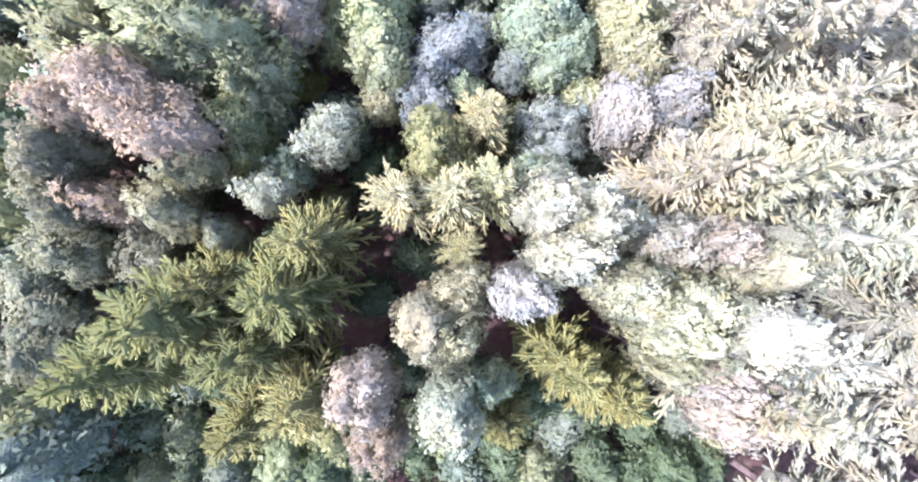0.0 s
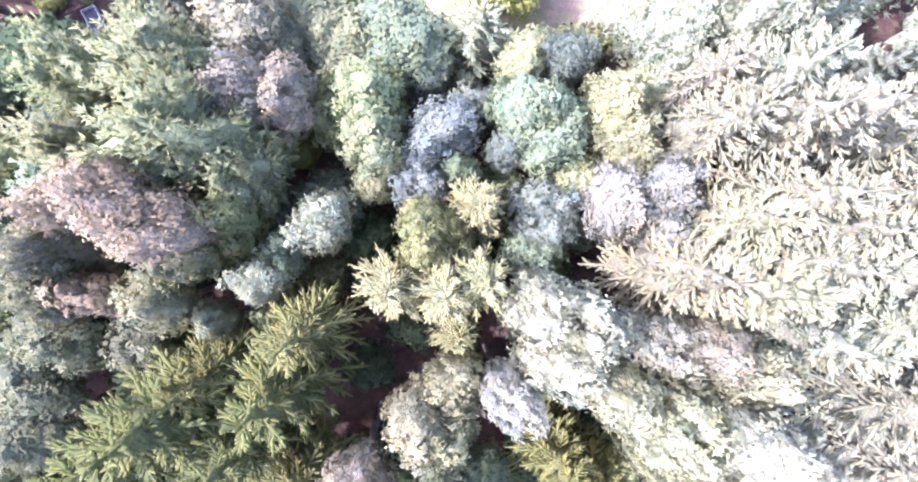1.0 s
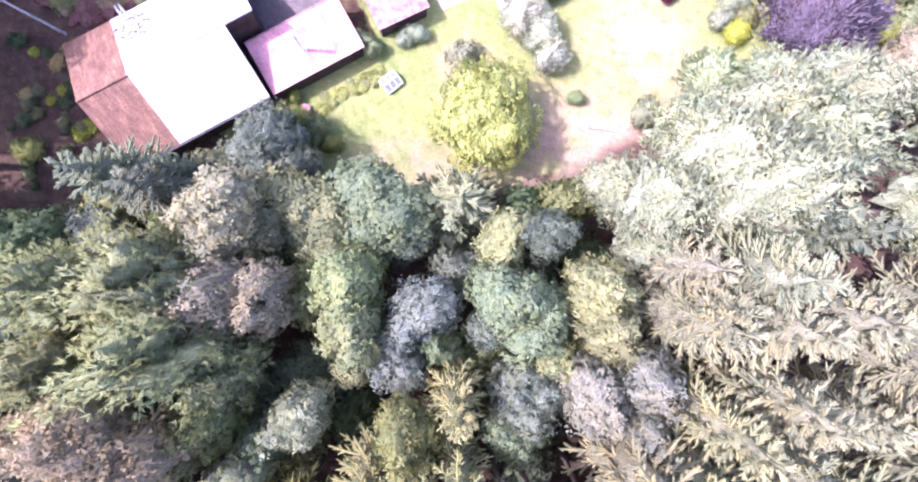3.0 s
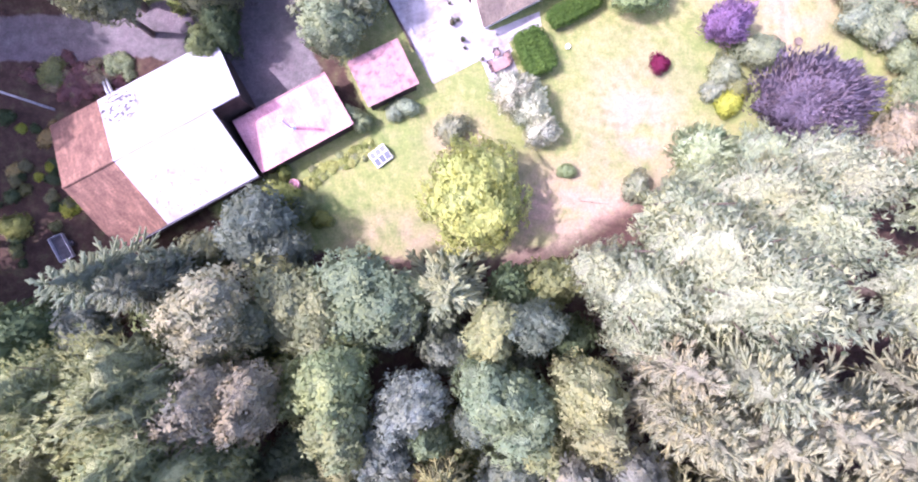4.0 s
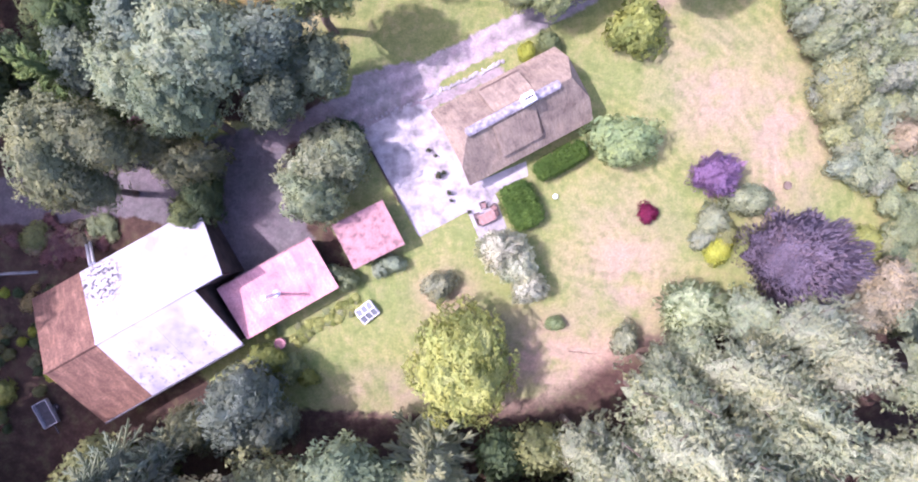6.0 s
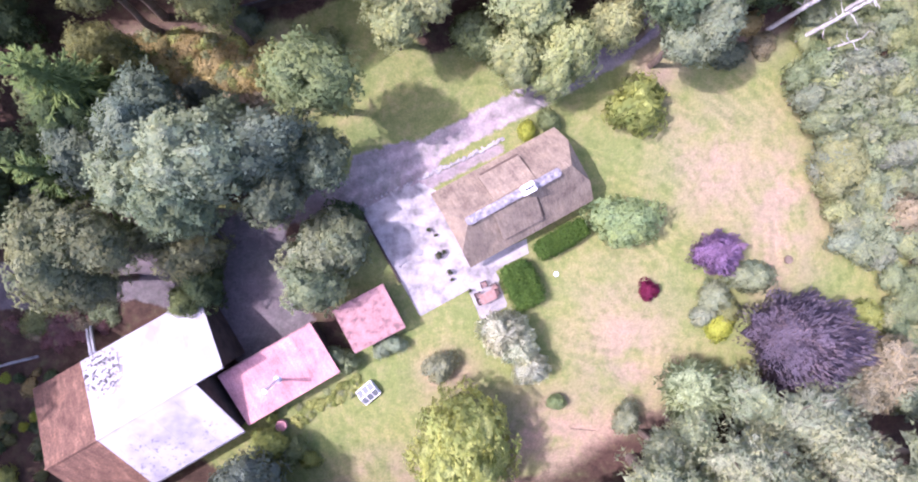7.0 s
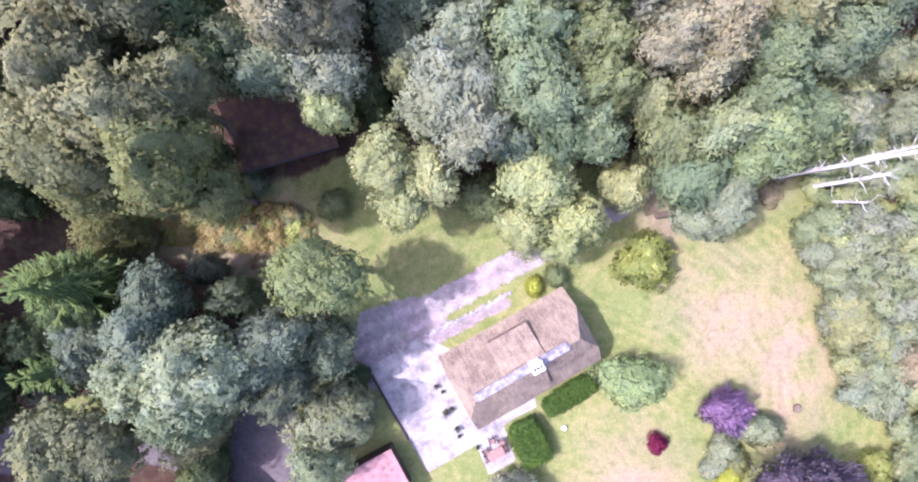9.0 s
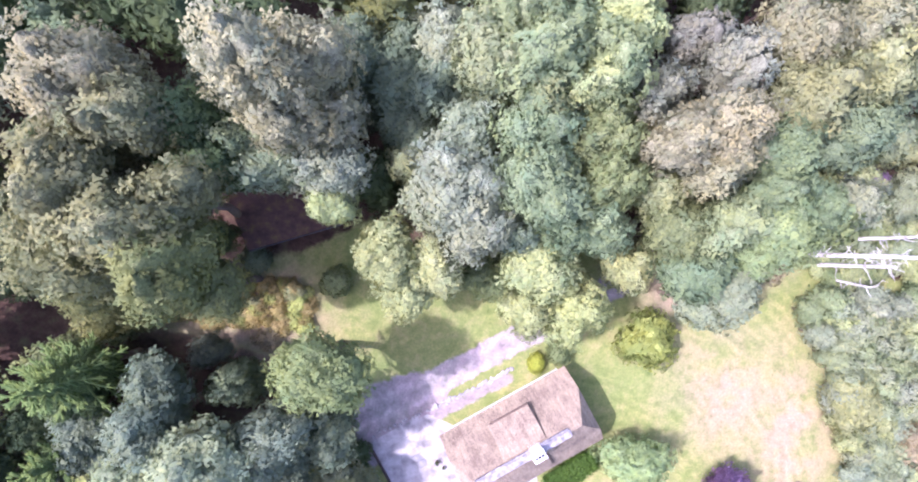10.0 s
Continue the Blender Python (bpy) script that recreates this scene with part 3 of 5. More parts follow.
    soft_n = np.repeat(soft_n / (np.linalg.norm(soft_n, axis=1, keepdims=True) + 1e-9), 3, 0)
    # the heart of the crown, its shade put into the INNER colour
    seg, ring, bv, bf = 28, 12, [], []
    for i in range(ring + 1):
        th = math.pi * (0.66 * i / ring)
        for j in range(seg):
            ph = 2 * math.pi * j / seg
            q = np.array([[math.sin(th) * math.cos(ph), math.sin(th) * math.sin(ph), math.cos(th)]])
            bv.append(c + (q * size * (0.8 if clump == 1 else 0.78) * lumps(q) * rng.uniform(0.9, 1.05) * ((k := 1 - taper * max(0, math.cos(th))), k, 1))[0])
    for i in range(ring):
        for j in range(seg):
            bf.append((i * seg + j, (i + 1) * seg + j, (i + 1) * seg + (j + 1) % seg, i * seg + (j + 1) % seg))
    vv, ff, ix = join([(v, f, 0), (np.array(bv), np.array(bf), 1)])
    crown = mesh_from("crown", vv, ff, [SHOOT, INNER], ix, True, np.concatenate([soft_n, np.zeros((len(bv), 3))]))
    w = [(*limb((0, 0, -0.1), (0, 0, c[2]), 0.025 * h + 0.03, 0.02 * h, rng, 4, 8, 0.03), 0)]
    for i in range(8):
        a = i * 0.785
        w.append((*limb((0, 0, c[2] * 0.6), c + np.array([math.cos(a), math.sin(a), 0.7]) * size * 0.7, 0.012 * h, 0.02, rng, 3, 5, 0.15), 0))
    v, f, ix = join(w)
    return crown, mesh_from("trunk", v, f, [BARK], smooth=True)


def spruce(seed, h, r, levels=11, foot=0.1, power=0.75, lift=0.6, arms=8, plump=0.165):
    """Meshes of a conifer: whorls of boughs, each a spray of plump fingers covered in needles. foot: where the crown begins, as a share of h; lift: how steeply the top boughs rise."""
    rng = np.random.default_rng(seed)
    at, way, thick = [], [], []
    for k in range(levels):
        q = (k + 0.3) / levels
        reach = r * (0.14 + 0.86 * q ** power)
        n = int(4 + (arms - 3.5) * min(1, q * 1.8))
        for j in range(n):
            a = 2 * math.pi * (j + rng.uniform(-0.3, 0.3)) / n + k * 1.37
            L = reach * rng.uniform(0.7, 1.15)
            o, side = np.array([math.cos(a), math.sin(a), 0]), np.array([-math.sin(a), math.cos(a), 0])
            slope = lift - (lift + 0.3) * q + rng.uniform(-0.12, 0.12)
            base = np.array([0, 0, h - 0.5 - (h * (1 - foot) - 0.5) * q + rng.uniform(-0.3, 0.3) * q])
            sway = rng.uniform(-0.2, 0.2)

            def spot(s):
                return base + (o + side * sway * s) * L * s + np.array([0, 0, L * (slope * s + 0.12 * s ** 3)])

            along_it = spot(1.0) - spot(0.6)
            along_it = along_it / np.linalg.norm(along_it)
            at.append(spot(0.3)), way.append(spot(1.0) - spot(0.3)), thick.append(plump)
            for s in (0.35, 0.55, 0.76) if L > 1.2 else (0.6,):
                for sg in (-1, 1):
                    ln = (0.3 * L * (1 - s) + 0.32) * rng.uniform(0.75, 1.25)
                    d = along_it * 0.8 + side * sg * rng.uniform(0.4, 0.75) + (0, 0, rng.uniform(-0.05, 0.25))
                    at.append(spot(s + rng.uniform(-0.06, 0.06))), way.append(d / np.linalg.norm(d) * ln), thick.append(plump * 0.8)
    at.append(np.array([0, 0, h - 1.3])), way.append(np.array([0, 0, 1.3])), thick.append(plump * 0.8)
    at, way, thick = np.array(at), np.array(way), np.array(thick)
    size = np.linalg.norm(way, axis=1)
    d0 = way / size[:, None]
    # the fingers' bodies: tapered, four-sided
    m, sides = len(at), 4
    u = np.cross(d0, (0.31, 0.17, 0.93))
    u /= np.linalg.norm(u, axis=1, keepdims=True)
    w = np.cross(d0, u)
    rings = ((0.0, 0.55), (0.62, 1.0), (1.0, 0.4))
    bv = []
    for s, k in rings:
        for j in range(sides):
            c = 2 * math.pi * j / sides
            bv.append(at + way * s + (u * math.cos(c) + w * math.sin(c)) * (thick * k * 0.85)[:, None])
    bv = np.stack(bv, 1).reshape(-1, 3)
    quad = np.array([(i * sides + j, i * sides + (j + 1) % sides, (i + 1) * sides + (j + 1) % sides, (i + 1) * sides + j) for i in range(2) for j in range(sides)])
    bf = (quad[None] + (np.arange(m) * 3 * sides)[:, None, None]).reshape(-1, 4)
    # and their needles
    i = np.repeat(np.arange(m), np.maximum(5, (3 + 7.0 * size).astype(int)))
    k = len(i)
    s = rng.uniform(0.0, 1.0, k)
    d = d0[i]
    ray = rng.normal(size=(k, 3)) + (0, 0, 0.6)
    ray -= d * (ray * d).sum(1)[:, None]
    ray /= np.linalg.norm(ray, axis=1, keepdims=True) + 1e-9
    p = at[i] + way[i] * s[:, None] + ray * (thick[i] * (1.1 - 0.4 * s))[:, None]
    t = d * 0.9 + ray * 0.3 + rng.normal(size=(k, 3)) * 0.12
    t /= np.linalg.norm(t, axis=1, keepdims=True)
    b = np.cross(t, ray + rng.normal(size=(k, 3)) * 0.2)
    b /= np.linalg.norm(b, axis=1, keepdims=True) + 1e-9
    ln, wd = (0.27 * rng.uniform(0.7, 1.3, k))[:, None], (0.12 * rng.uniform(0.7, 1.3, k))[:, None]
    v = np.stack([p - t * ln * 0.4 - b * wd / 2, p + t * ln * 0.6, p - t * ln * 0.4 + b * wd / 2], 1).reshape(-1, 3)
    f = np.arange(3 * k).reshape(-1, 3)
    v, fn = facing(v, 3, ray)
    out = p * (1, 1, 0) / (np.linalg.norm(p[:, :2], axis=1, keepdims=True) + 0.3)
    soft_n = fn * 0.22 + ray * 0.5 + out * 0.3 + (0, 0, 0.35)
    soft_n = np.repeat(soft_n / np.linalg.norm(soft_n, axis=1, keepdims=True), 3, 0)
    # core round the trunk, coloured darker as the shade between boughs
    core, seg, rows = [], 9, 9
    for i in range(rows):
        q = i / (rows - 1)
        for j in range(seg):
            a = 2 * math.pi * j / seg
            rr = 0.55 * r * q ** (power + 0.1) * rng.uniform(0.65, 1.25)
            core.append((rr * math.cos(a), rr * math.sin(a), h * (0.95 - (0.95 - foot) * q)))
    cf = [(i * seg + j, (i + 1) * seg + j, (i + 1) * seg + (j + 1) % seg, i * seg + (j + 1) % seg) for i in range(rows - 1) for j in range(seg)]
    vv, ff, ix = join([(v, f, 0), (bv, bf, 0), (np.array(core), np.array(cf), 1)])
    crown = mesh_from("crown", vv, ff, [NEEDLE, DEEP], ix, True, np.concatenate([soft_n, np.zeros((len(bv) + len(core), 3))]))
    v, f = limb((0, 0, -0.1), (0, 0, h - 0.3), 0.018 * h, 0.02, rng, 6, 8, 0.01)
    return crown, mesh_from("trunk", v, f, [BARK], smooth=True)


TALL = [(broadleaf(10 + i, 17.0, 3.2, 8.8, 22, 300, 16, (0.28, 0.2)), 17.0, 3.2) for i in range(6)]
ROUND = [(broadleaf(30 + i, 8.0, 3.2, 0.8, 22, 300, 16, (0.27, 0.19)), 8.0, 3.2) for i in range(4)]
GRAND = [(broadleaf(36, 8.6, 4.5, 0.8, 26, 520, 18, (0.27, 0.19)), 8.6, 4.5)]
FAR = [(broadleaf(46 + i, 14.0, 3.0, 4.0, 13, 120, 12, (0.46, 0.34)), 14.0, 3.0) for i in range(3)]
LOW = [(broadleaf(40 + i, 7.0, 2.4, 1.0, 9, 90, 12, (0.4, 0.28)), 7.0, 2.4) for i in range(2)]
SPIKY = [(shooting(60, 8.0, 5.4, 0.6, 13000, (0.52, 0.15)), 8.0, 5.4)]
SPIKY_SMALL = [(shooting(64 + i, 4.5, 2.3, 0.3, 3600, (0.36, 0.11)), 4.5, 2.3) for i in range(2)]
LARCH = [(shooting(67 + i, 22.0, 4.4, 9.0, 9100, (0.46, 0.14), 1.5, 0.45, 1.1, 6), 22.0, 4.4) for i in range(4)]
SHRUB = [(broadleaf(50 + i, 2.4, 1.3, 0.1, 11, 130, 13, (0.17, 0.12)), 2.4, 1.3) for i in range(3)]
TUSSOCK = [(broadleaf(56 + i, 2.4, 1.3, 0.1, 7, 45, 7, (0.36, 0.26)), 2.4, 1.3) for i in range(3)]
SCRUB = [(broadleaf(43 + i, 7.0, 2.4, 1.0, 9, 80, 11, (0.4, 0.28)), 7.0, 2.4) for i in range(3)]
SPRUCE = [(spruce(70 + i, 21.0, 4.4, 12, 0.42), 21.0, 4.4) for i in range(4)]
PALE_SPRUCE = SPRUCE[:2] + LARCH[:1]
PINE = [(shooting(80 + i, 20.0, 4.4, 9.0, 7500, (0.46, 0.15), 1.9, 0.25, 1.3, 6), 20.0, 4.4) for i in range(3)]
SMALL_SPRUCE = [(spruce(90 + i, 12.0, 3.4, 9, 0.1), 12.0, 3.4) for i in range(2)]

TINT = {
    "pine": ((0.162, 0.178, 0.082), "dull green"),
    "dusk": ((0.125, 0.136, 0.074), "dusky grey-green"),
    "drab": ((0.142, 0.148, 0.074), "drab olive-brown"),
    "heather": ((0.135, 0.072, 0.068), "pink flowering"),
    "pink": ((0.190, 0.163, 0.100), "pinkish-brown"), "pale_olive": ((0.165, 0.175, 0.085), "pale olive"), "olive": ((0.133, 0.145, 0.059), "olive-green"),
    "beige": ((0.176, 0.192, 0.096), "beige-green"), "sage": ((0.122, 0.159, 0.087), "sage-green"), "sage_l": ((0.164, 0.192, 0.113), "light sage-green"),
    "sage_y": ((0.198, 0.220, 0.106), "yellowish sage-green"), "blue": ((0.104, 0.128, 0.091), "bluish-green"), "teal": ((0.095, 0.120, 0.073), "deep blue-green"),
    "green": ((0.126, 0.155, 0.069), "fresh green"), "green_l": ((0.157, 0.189, 0.099), "light green"), "lime": ((0.169, 0.194, 0.055), "lime-green"),
    "silver": ((0.161, 0.169, 0.124), "silvery grey-green"), "silver_l": ((0.325, 0.345, 0.250), "pale silvery"), "mint": ((0.170, 0.198, 0.131), "pale mint-green"),
    "cream": ((0.176, 0.184, 0.098), "cream-green"), "dark": ((0.058, 0.083, 0.038), "dark green"), "yellow": ((0.252, 0.272, 0.090), "yellow-green"),
    "purple": ((0.105, 0.088, 0.113), "dusky purple"), "violet": ((0.155, 0.100, 0.168), "bright purple"), "red": ((0.12, 0.016, 0.042), "crimson"),
    "bracken": ((0.236, 0.196, 0.082), "golden tan"), "spruce": ((0.096, 0.111, 0.036), "green"), "spruce_y": ((0.134, 0.140, 0.047), "yellowish green"),
    # pale spruce tints, with the glare over the east side put into them
    "spruce_l": ((0.226, 0.230, 0.128), "golden green"), "spruce_p": ((0.200, 0.207, 0.128), "pale olive"), "spruce_w": ((0.216, 0.246, 0.150), "pale silvery green"),
    "star": ((0.235, 0.238, 0.115), "golden green"),
    "star_w": ((0.205, 0.224, 0.132), "pale sage"),
    "gold": ((0.225, 0.250, 0.040), "golden yellow"),
    "mint_g": ((0.192, 0.232, 0.125), "fresh mint-green"),
    "sage_b": ((0.236, 0.265, 0.127), "bright yellowish sage"),
    "sage_g": ((0.152, 0.174, 0.083), "olive sage-green"),
    "taupe": ((0.190, 0.190, 0.116), "greyish taupe"),
    "taupe_p": ((0.212, 0.200, 0.130), "pinkish taupe"),
    "blue_l": ((0.122, 0.143, 0.112), "greyish blue-green"),
    "mint_w": ((0.200, 0.225, 0.135), "whitish mint-green"), "cream_p": ((0.195, 0.190, 0.125), "pinkish cream"), "cream_w": ((0.209, 0.220, 0.138), "whitish cream-green"),
    "silver_w": ((0.185, 0.190, 0.140), "whitish silver"), "teal_l": ((0.111, 0.142, 0.096), "light blue-green"), "lime_l": ((0.163, 0.210, 0.096), "bright green"),
    "spruce_g": ((0.165, 0.184, 0.120), "grey-green"), "spruce_b": ((0.101, 0.146, 0.050), "deep green"),
}
_kept, _turns, PLACED, LIFT = {}, random.Random(5), [], 1.5


def plant(stock, name, x, y, h, r, tint, label, group=""):
    """Sets one of the stock's trees at (x, y), grown to height h and crown radius r."""
    (crown, trunk), h0, r0 = stock[_turns.randrange(len(stock))]
    key = crown.name
    m = pose(x, y, 0, 0, 0, _turns.uniform(0, 360)) @ Matrix.Diagonal((r / r0 * (w := 1.0 if tint == "purple" else _turns.uniform(0.88, 1.14)), r / r0 / w, h / h0, 1))
    if key not in _kept:
        ob = new(name)
        for nm, me in (("crown", crown), ("trunk", trunk)):
            new(nm, me).parent = ob
        ob.matrix_basis = m
        _kept[key] = ob
    else:
        ob = copy_thing(_kept[key], m)
        ob.matrix_basis = m
        ob.name = name
    PLACED.append((x, y, r))
    tagged(ob, label, "tree" if name.endswith("_tree") else "plant" if name.endswith("plant") else "shrub", group)
    c, k = TINT[tint][0], _turns.uniform(0.9, 1.12)
    j = [k * _turns.uniform(0.97, 1.03) for _ in range(3)]
    for o in ob.children:
        o.color = (LIFT * c[0] * j[0], LIFT * c[1] * j[1], LIFT * c[2] * j[2], 1.0)
    return ob


def broad(x, y, h, r, tint):
    size = "tall" if h > 15 else "mid-height" if h > 9.5 else "small"
    stock = SPIKY if tint == "purple" else SPIKY_SMALL if tint == "violet" else TALL if h > 9.5 else ROUND
    return plant(stock, "broadleaf_tree", x, y, h, r, tint, f"{size} broadleaf tree with {TINT[tint][1]} crown of dense leaves", "broadleaf trees")


def conifer(x, y, h, r, tint):
    size = "tall" if h > 15 else "small"
    if tint == "spruce_w":
        return plant(LARCH, "larch_tree", x, y, h, r, tint, f"{size} larch tree with {TINT[tint][1]} soft feathery shoots", "larch trees")
    return plant(PALE_SPRUCE if tint == "spruce_l" else SPRUCE if h > 14 else SMALL_SPRUCE, "spruce_tree", x, y, h, r, tint, f"{size} spruce tree with {TINT[tint][1]} drooping needle boughs", "spruce trees")


def pine(x, y, h, r, tint):
    return plant(PINE, "pine_tree", x, y, h, r, tint, f"tall pine tree with {TINT[tint][1]} feathery spreading crown", "pine trees")


def shrub(x, y, h, r, tint, words="rounded garden shrub"):
    return plant(SHRUB, "shrub", x, y, h, r, tint, f"{TINT[tint][1]} {words} on the lawn", "garden shrubs")


# ---- woodland ----
broad(-12.2, 20.4, 16.6, 3.23, "taupe")
broad(-10.3, 19.7, 13.6, 2.03, "dusk")
broad(-11.8, 15.1, 18.8, 2.63, "taupe_p")
broad(-9.3, 14.9, 17.6, 2.33, "taupe_p")
broad(3.9, 16.7, 9.5, 2.20, "blue")
broad(-6.6, 20.1, 11.8, 4.00, "sage_g")
broad(-2.2, 21.0, 11.6, 3.89, "sage")
broad(-0.2, 18.9, 9.6, 2.24, "blue")
broad(-4.1, 15.3, 14.8, 3.10, "sage_g")
broad(-3.6, 12.6, 14.8, 2.80, "sage_g")
broad(-7.0, 15.1, 12.6, 2.31, "olive")
broad(-3.5, 9.8, 13.1, 1.46, "beige")
broad(1.1, 13.7, 13.6, 2.61, "blue_l")
broad(-0.6, 10.3, 13.2, 2.36, "blue_l")
broad(2.5, 11.1, 12.1, 1.59, "sage")
broad(9.9, 19.3, 13.6, 2.25, "blue")
broad(6.9, 18.8, 13.6, 2.07, "sage_y")
broad(7.3, 15.0, 15.8, 2.88, "sage")
broad(9.1, 13.1, 15.6, 2.72, "sage")
broad(6.3, 12.8, 13.6, 1.89, "blue")
broad(13.0, 15.3, 17.2, 2.52, "pale_olive")
broad(13.9, 12.7, 16.6, 2.49, "pale_olive")
broad(10.9, 10.4, 14.1, 1.86, "beige")
broad(12.7, 8.3, 18.0, 2.46, "silver")
broad(16.1, 9.4, 17.8, 2.48, "silver")
broad(15.7, 6.7, 17.1, 1.84, "silver")
broad(8.6, 8.0, 14.6, 2.71, "blue")
broad(7.8, 5.0, 13.6, 2.07, "sage")
broad(12.2, 7.1, 9.6, 1.69, "teal")
conifer(3.9, 21.8, 13.0, 4.60, "star_w")
conifer(-2.0, 2.8, 19.8, 3.36, "star")
conifer(1.3, 2.9, 22.4, 3.36, "star")
conifer(3.6, 3.5, 22.2, 3.14, "star")
conifer(3.5, 8.2, 19.4, 2.91, "star")
broad(0.2, 6.3, 18.0, 2.30, "olive")
broad(-7.0, 6.9, 16.0, 2.35, "mint_w")
broad(-9.7, 5.0, 14.1, 1.60, "sage")
broad(-11.0, 3.1, 16.0, 1.85, "mint_w")
broad(-14.1, 0.2, 14.6, 1.31, "mint_w")
broad(-7.3, 8.8, 9.6, 2.59, "teal")
broad(-11.8, 8.0, 10.6, 2.33, "teal")
pine(-14.4, 12.0, 23.0, 4.60, "pine")
pine(-15.8, 16.1, 21.2, 4.40, "pine")
pine(-20.9, 15.7, 20.0, 3.40, "pine")
pine(-11.8, 10.3, 18.5, 3.40, "pine")
pine(-20.9, 11.2, 20.0, 3.20, "pine")
pine(-19.8, 9.9, 19.0, 2.80, "pine")
broad(-17.4, 8.1, 22.9, 2.77, "pink")
broad(-15.4, 6.5, 22.1, 2.58, "pink")
broad(-20.9, 7.6, 21.1, 1.98, "pink")
broad(-15.1, 4.8, 18.6, 2.03, "beige")
broad(-20.8, 2.4, 17.1, 2.12, "pink")
broad(-16.9, 1.9, 17.6, 2.00, "beige")
broad(-24.1, -0.8, 15.1, 2.50, "dusk")
broad(-20.1, -0.7, 12.6, 2.77, "dusk")
broad(-26.9, -4.1, 12.6, 3.05, "dusk")
broad(-22.5, 5.1, 19.6, 2.26, "dusk")
broad(-23.0, 2.6, 18.6, 2.03, "dusk")
broad(-27.0, -7.8, 13.1, 2.51, "dusk")
broad(-13.0, 7.6, 17.1, 2.36, "olive")
broad(-12.7, 5.9, 14.6, 2.02, "olive")
conifer(-8.6, -3.2, 23.5, 4.60, "spruce")
conifer(-10.9, -6.7, 22.5, 4.20, "spruce")
conifer(-7.5, -0.1, 21.5, 3.80, "spruce_y")
conifer(-14.7, -4.5, 24.5, 5.40, "spruce")
conifer(-13.2, -2.9, 21.0, 3.60, "spruce_y")
conifer(-18.7, -7.8, 22.5, 4.60, "spruce")
conifer(-7.6, -9.7, 21.5, 4.20, "spruce_y")
conifer(-11.7, -12.0, 19.0, 3.60, "spruce_y")
conifer(2.3, -0.4, 17.5, 2.24, "star")
broad(-0.2, -5.1, 21.0, 2.24, "cream")
broad(1.9, -3.1, 20.1, 2.08, "cream")
broad(1.4, -5.8, 20.6, 2.02, "cream")
broad(-3.7, -8.7, 22.4, 2.13, "cream_p")
broad(1.3, -9.6, 22.8, 2.37, "sage_l")
broad(3.8, -8.6, 19.6, 1.59, "sage")
broad(-2.9, -12.2, 19.6, 1.89, "pink")
broad(6.7, 2.2, 24.8, 2.08, "cream_w")
broad(8.8, 1.6, 25.9, 1.99, "cream_w")
broad(7.5, -0.7, 24.6, 1.97, "cream_w")
broad(5.2, -2.9, 23.0, 1.88, "silver_w")
conifer(8.4, -7.3, 22.5, 3.80, "spruce_y")
conifer(11.2, -9.0, 22.0, 3.60, "spruce_y")
conifer(5.0, -11.8, 18.0, 3.00, "spruce_y")
broad(11.1, -2.4, 25.1, 2.18, "cream")
broad(13.5, -3.8, 26.4, 2.67, "cream")
broad(17.0, -4.5, 27.5, 2.43, "cream_w")
broad(13.4, 0.0, 23.6, 2.04, "cream_p")
broad(18.0, -1.1, 25.1, 2.24, "cream")
broad(16.2, -7.2, 24.6, 1.97, "cream_p")
broad(14.4, -6.9, 22.6, 1.71, "cream")
broad(15.8, 0.3, 24.6, 1.90, "cream_p")
conifer(17.6, 3.7, 27.5, 4.70, "spruce_l")
conifer(15.0, 4.1, 26.0, 4.48, "spruce_l")
conifer(22.5, 0.5, 25.5, 4.40, "spruce_p")
conifer(20.9, -5.6, 26.0, 4.60, "spruce_p")
conifer(19.2, -8.7, 25.0, 4.70, "spruce_l")
broad(18.1, -9.9, 22.6, 2.12, "taupe_p")
conifer(23.0, 13.8, 22.5, 4.40, "spruce_p")
conifer(19.9, 14.8, 20.5, 3.60, "spruce_p")
conifer(23.8, 8.9, 23.0, 4.40, "spruce_p")
conifer(19.9, 7.3, 22.5, 4.26, "spruce_l")
conifer(24.5, 4.7, 24.0, 4.20, "spruce_p")
conifer(18.2, 21.8, 17.0, 4.20, "spruce_w")
conifer(15.6, 23.3, 12.5, 2.60, "spruce_w")
conifer(21.8, 24.4, 19.0, 4.60, "spruce_w")
conifer(23.6, 22.4, 22.5, 4.80, "spruce_w")
conifer(21.8, 26.5, 15.0, 4.20, "spruce_w")
conifer(22.7, 28.8, 9.0, 2.40, "spruce_w")
conifer(27.5, 28.8, 15.0, 4.00, "spruce_w")
conifer(29.3, 26.1, 18.0, 4.60, "spruce_w")
conifer(33.1, 32.0, 12.0, 3.40, "spruce_w")
conifer(17.9, 18.3, 14.0, 2.80, "spruce_w")
conifer(34.8, 30.1, 14.0, 3.60, "spruce_w")
conifer(30.2, 32.6, 8.5, 2.80, "spruce_w")
conifer(25.2, 30.0, 8.0, 2.40, "spruce_w")
conifer(34.6, 19.9, 14.0, 3.60, "spruce_g")
conifer(22.8, 16.9, 22.0, 4.60, "spruce_p")
conifer(19.1, 17.3, 19.0, 3.60, "spruce_p")
conifer(27.2, 14.4, 22.0, 4.40, "spruce_p")
conifer(19.3, 13.8, 21.0, 4.20, "spruce_p")
conifer(-18.8, 23.0, 18.5, 3.20, "spruce_g")
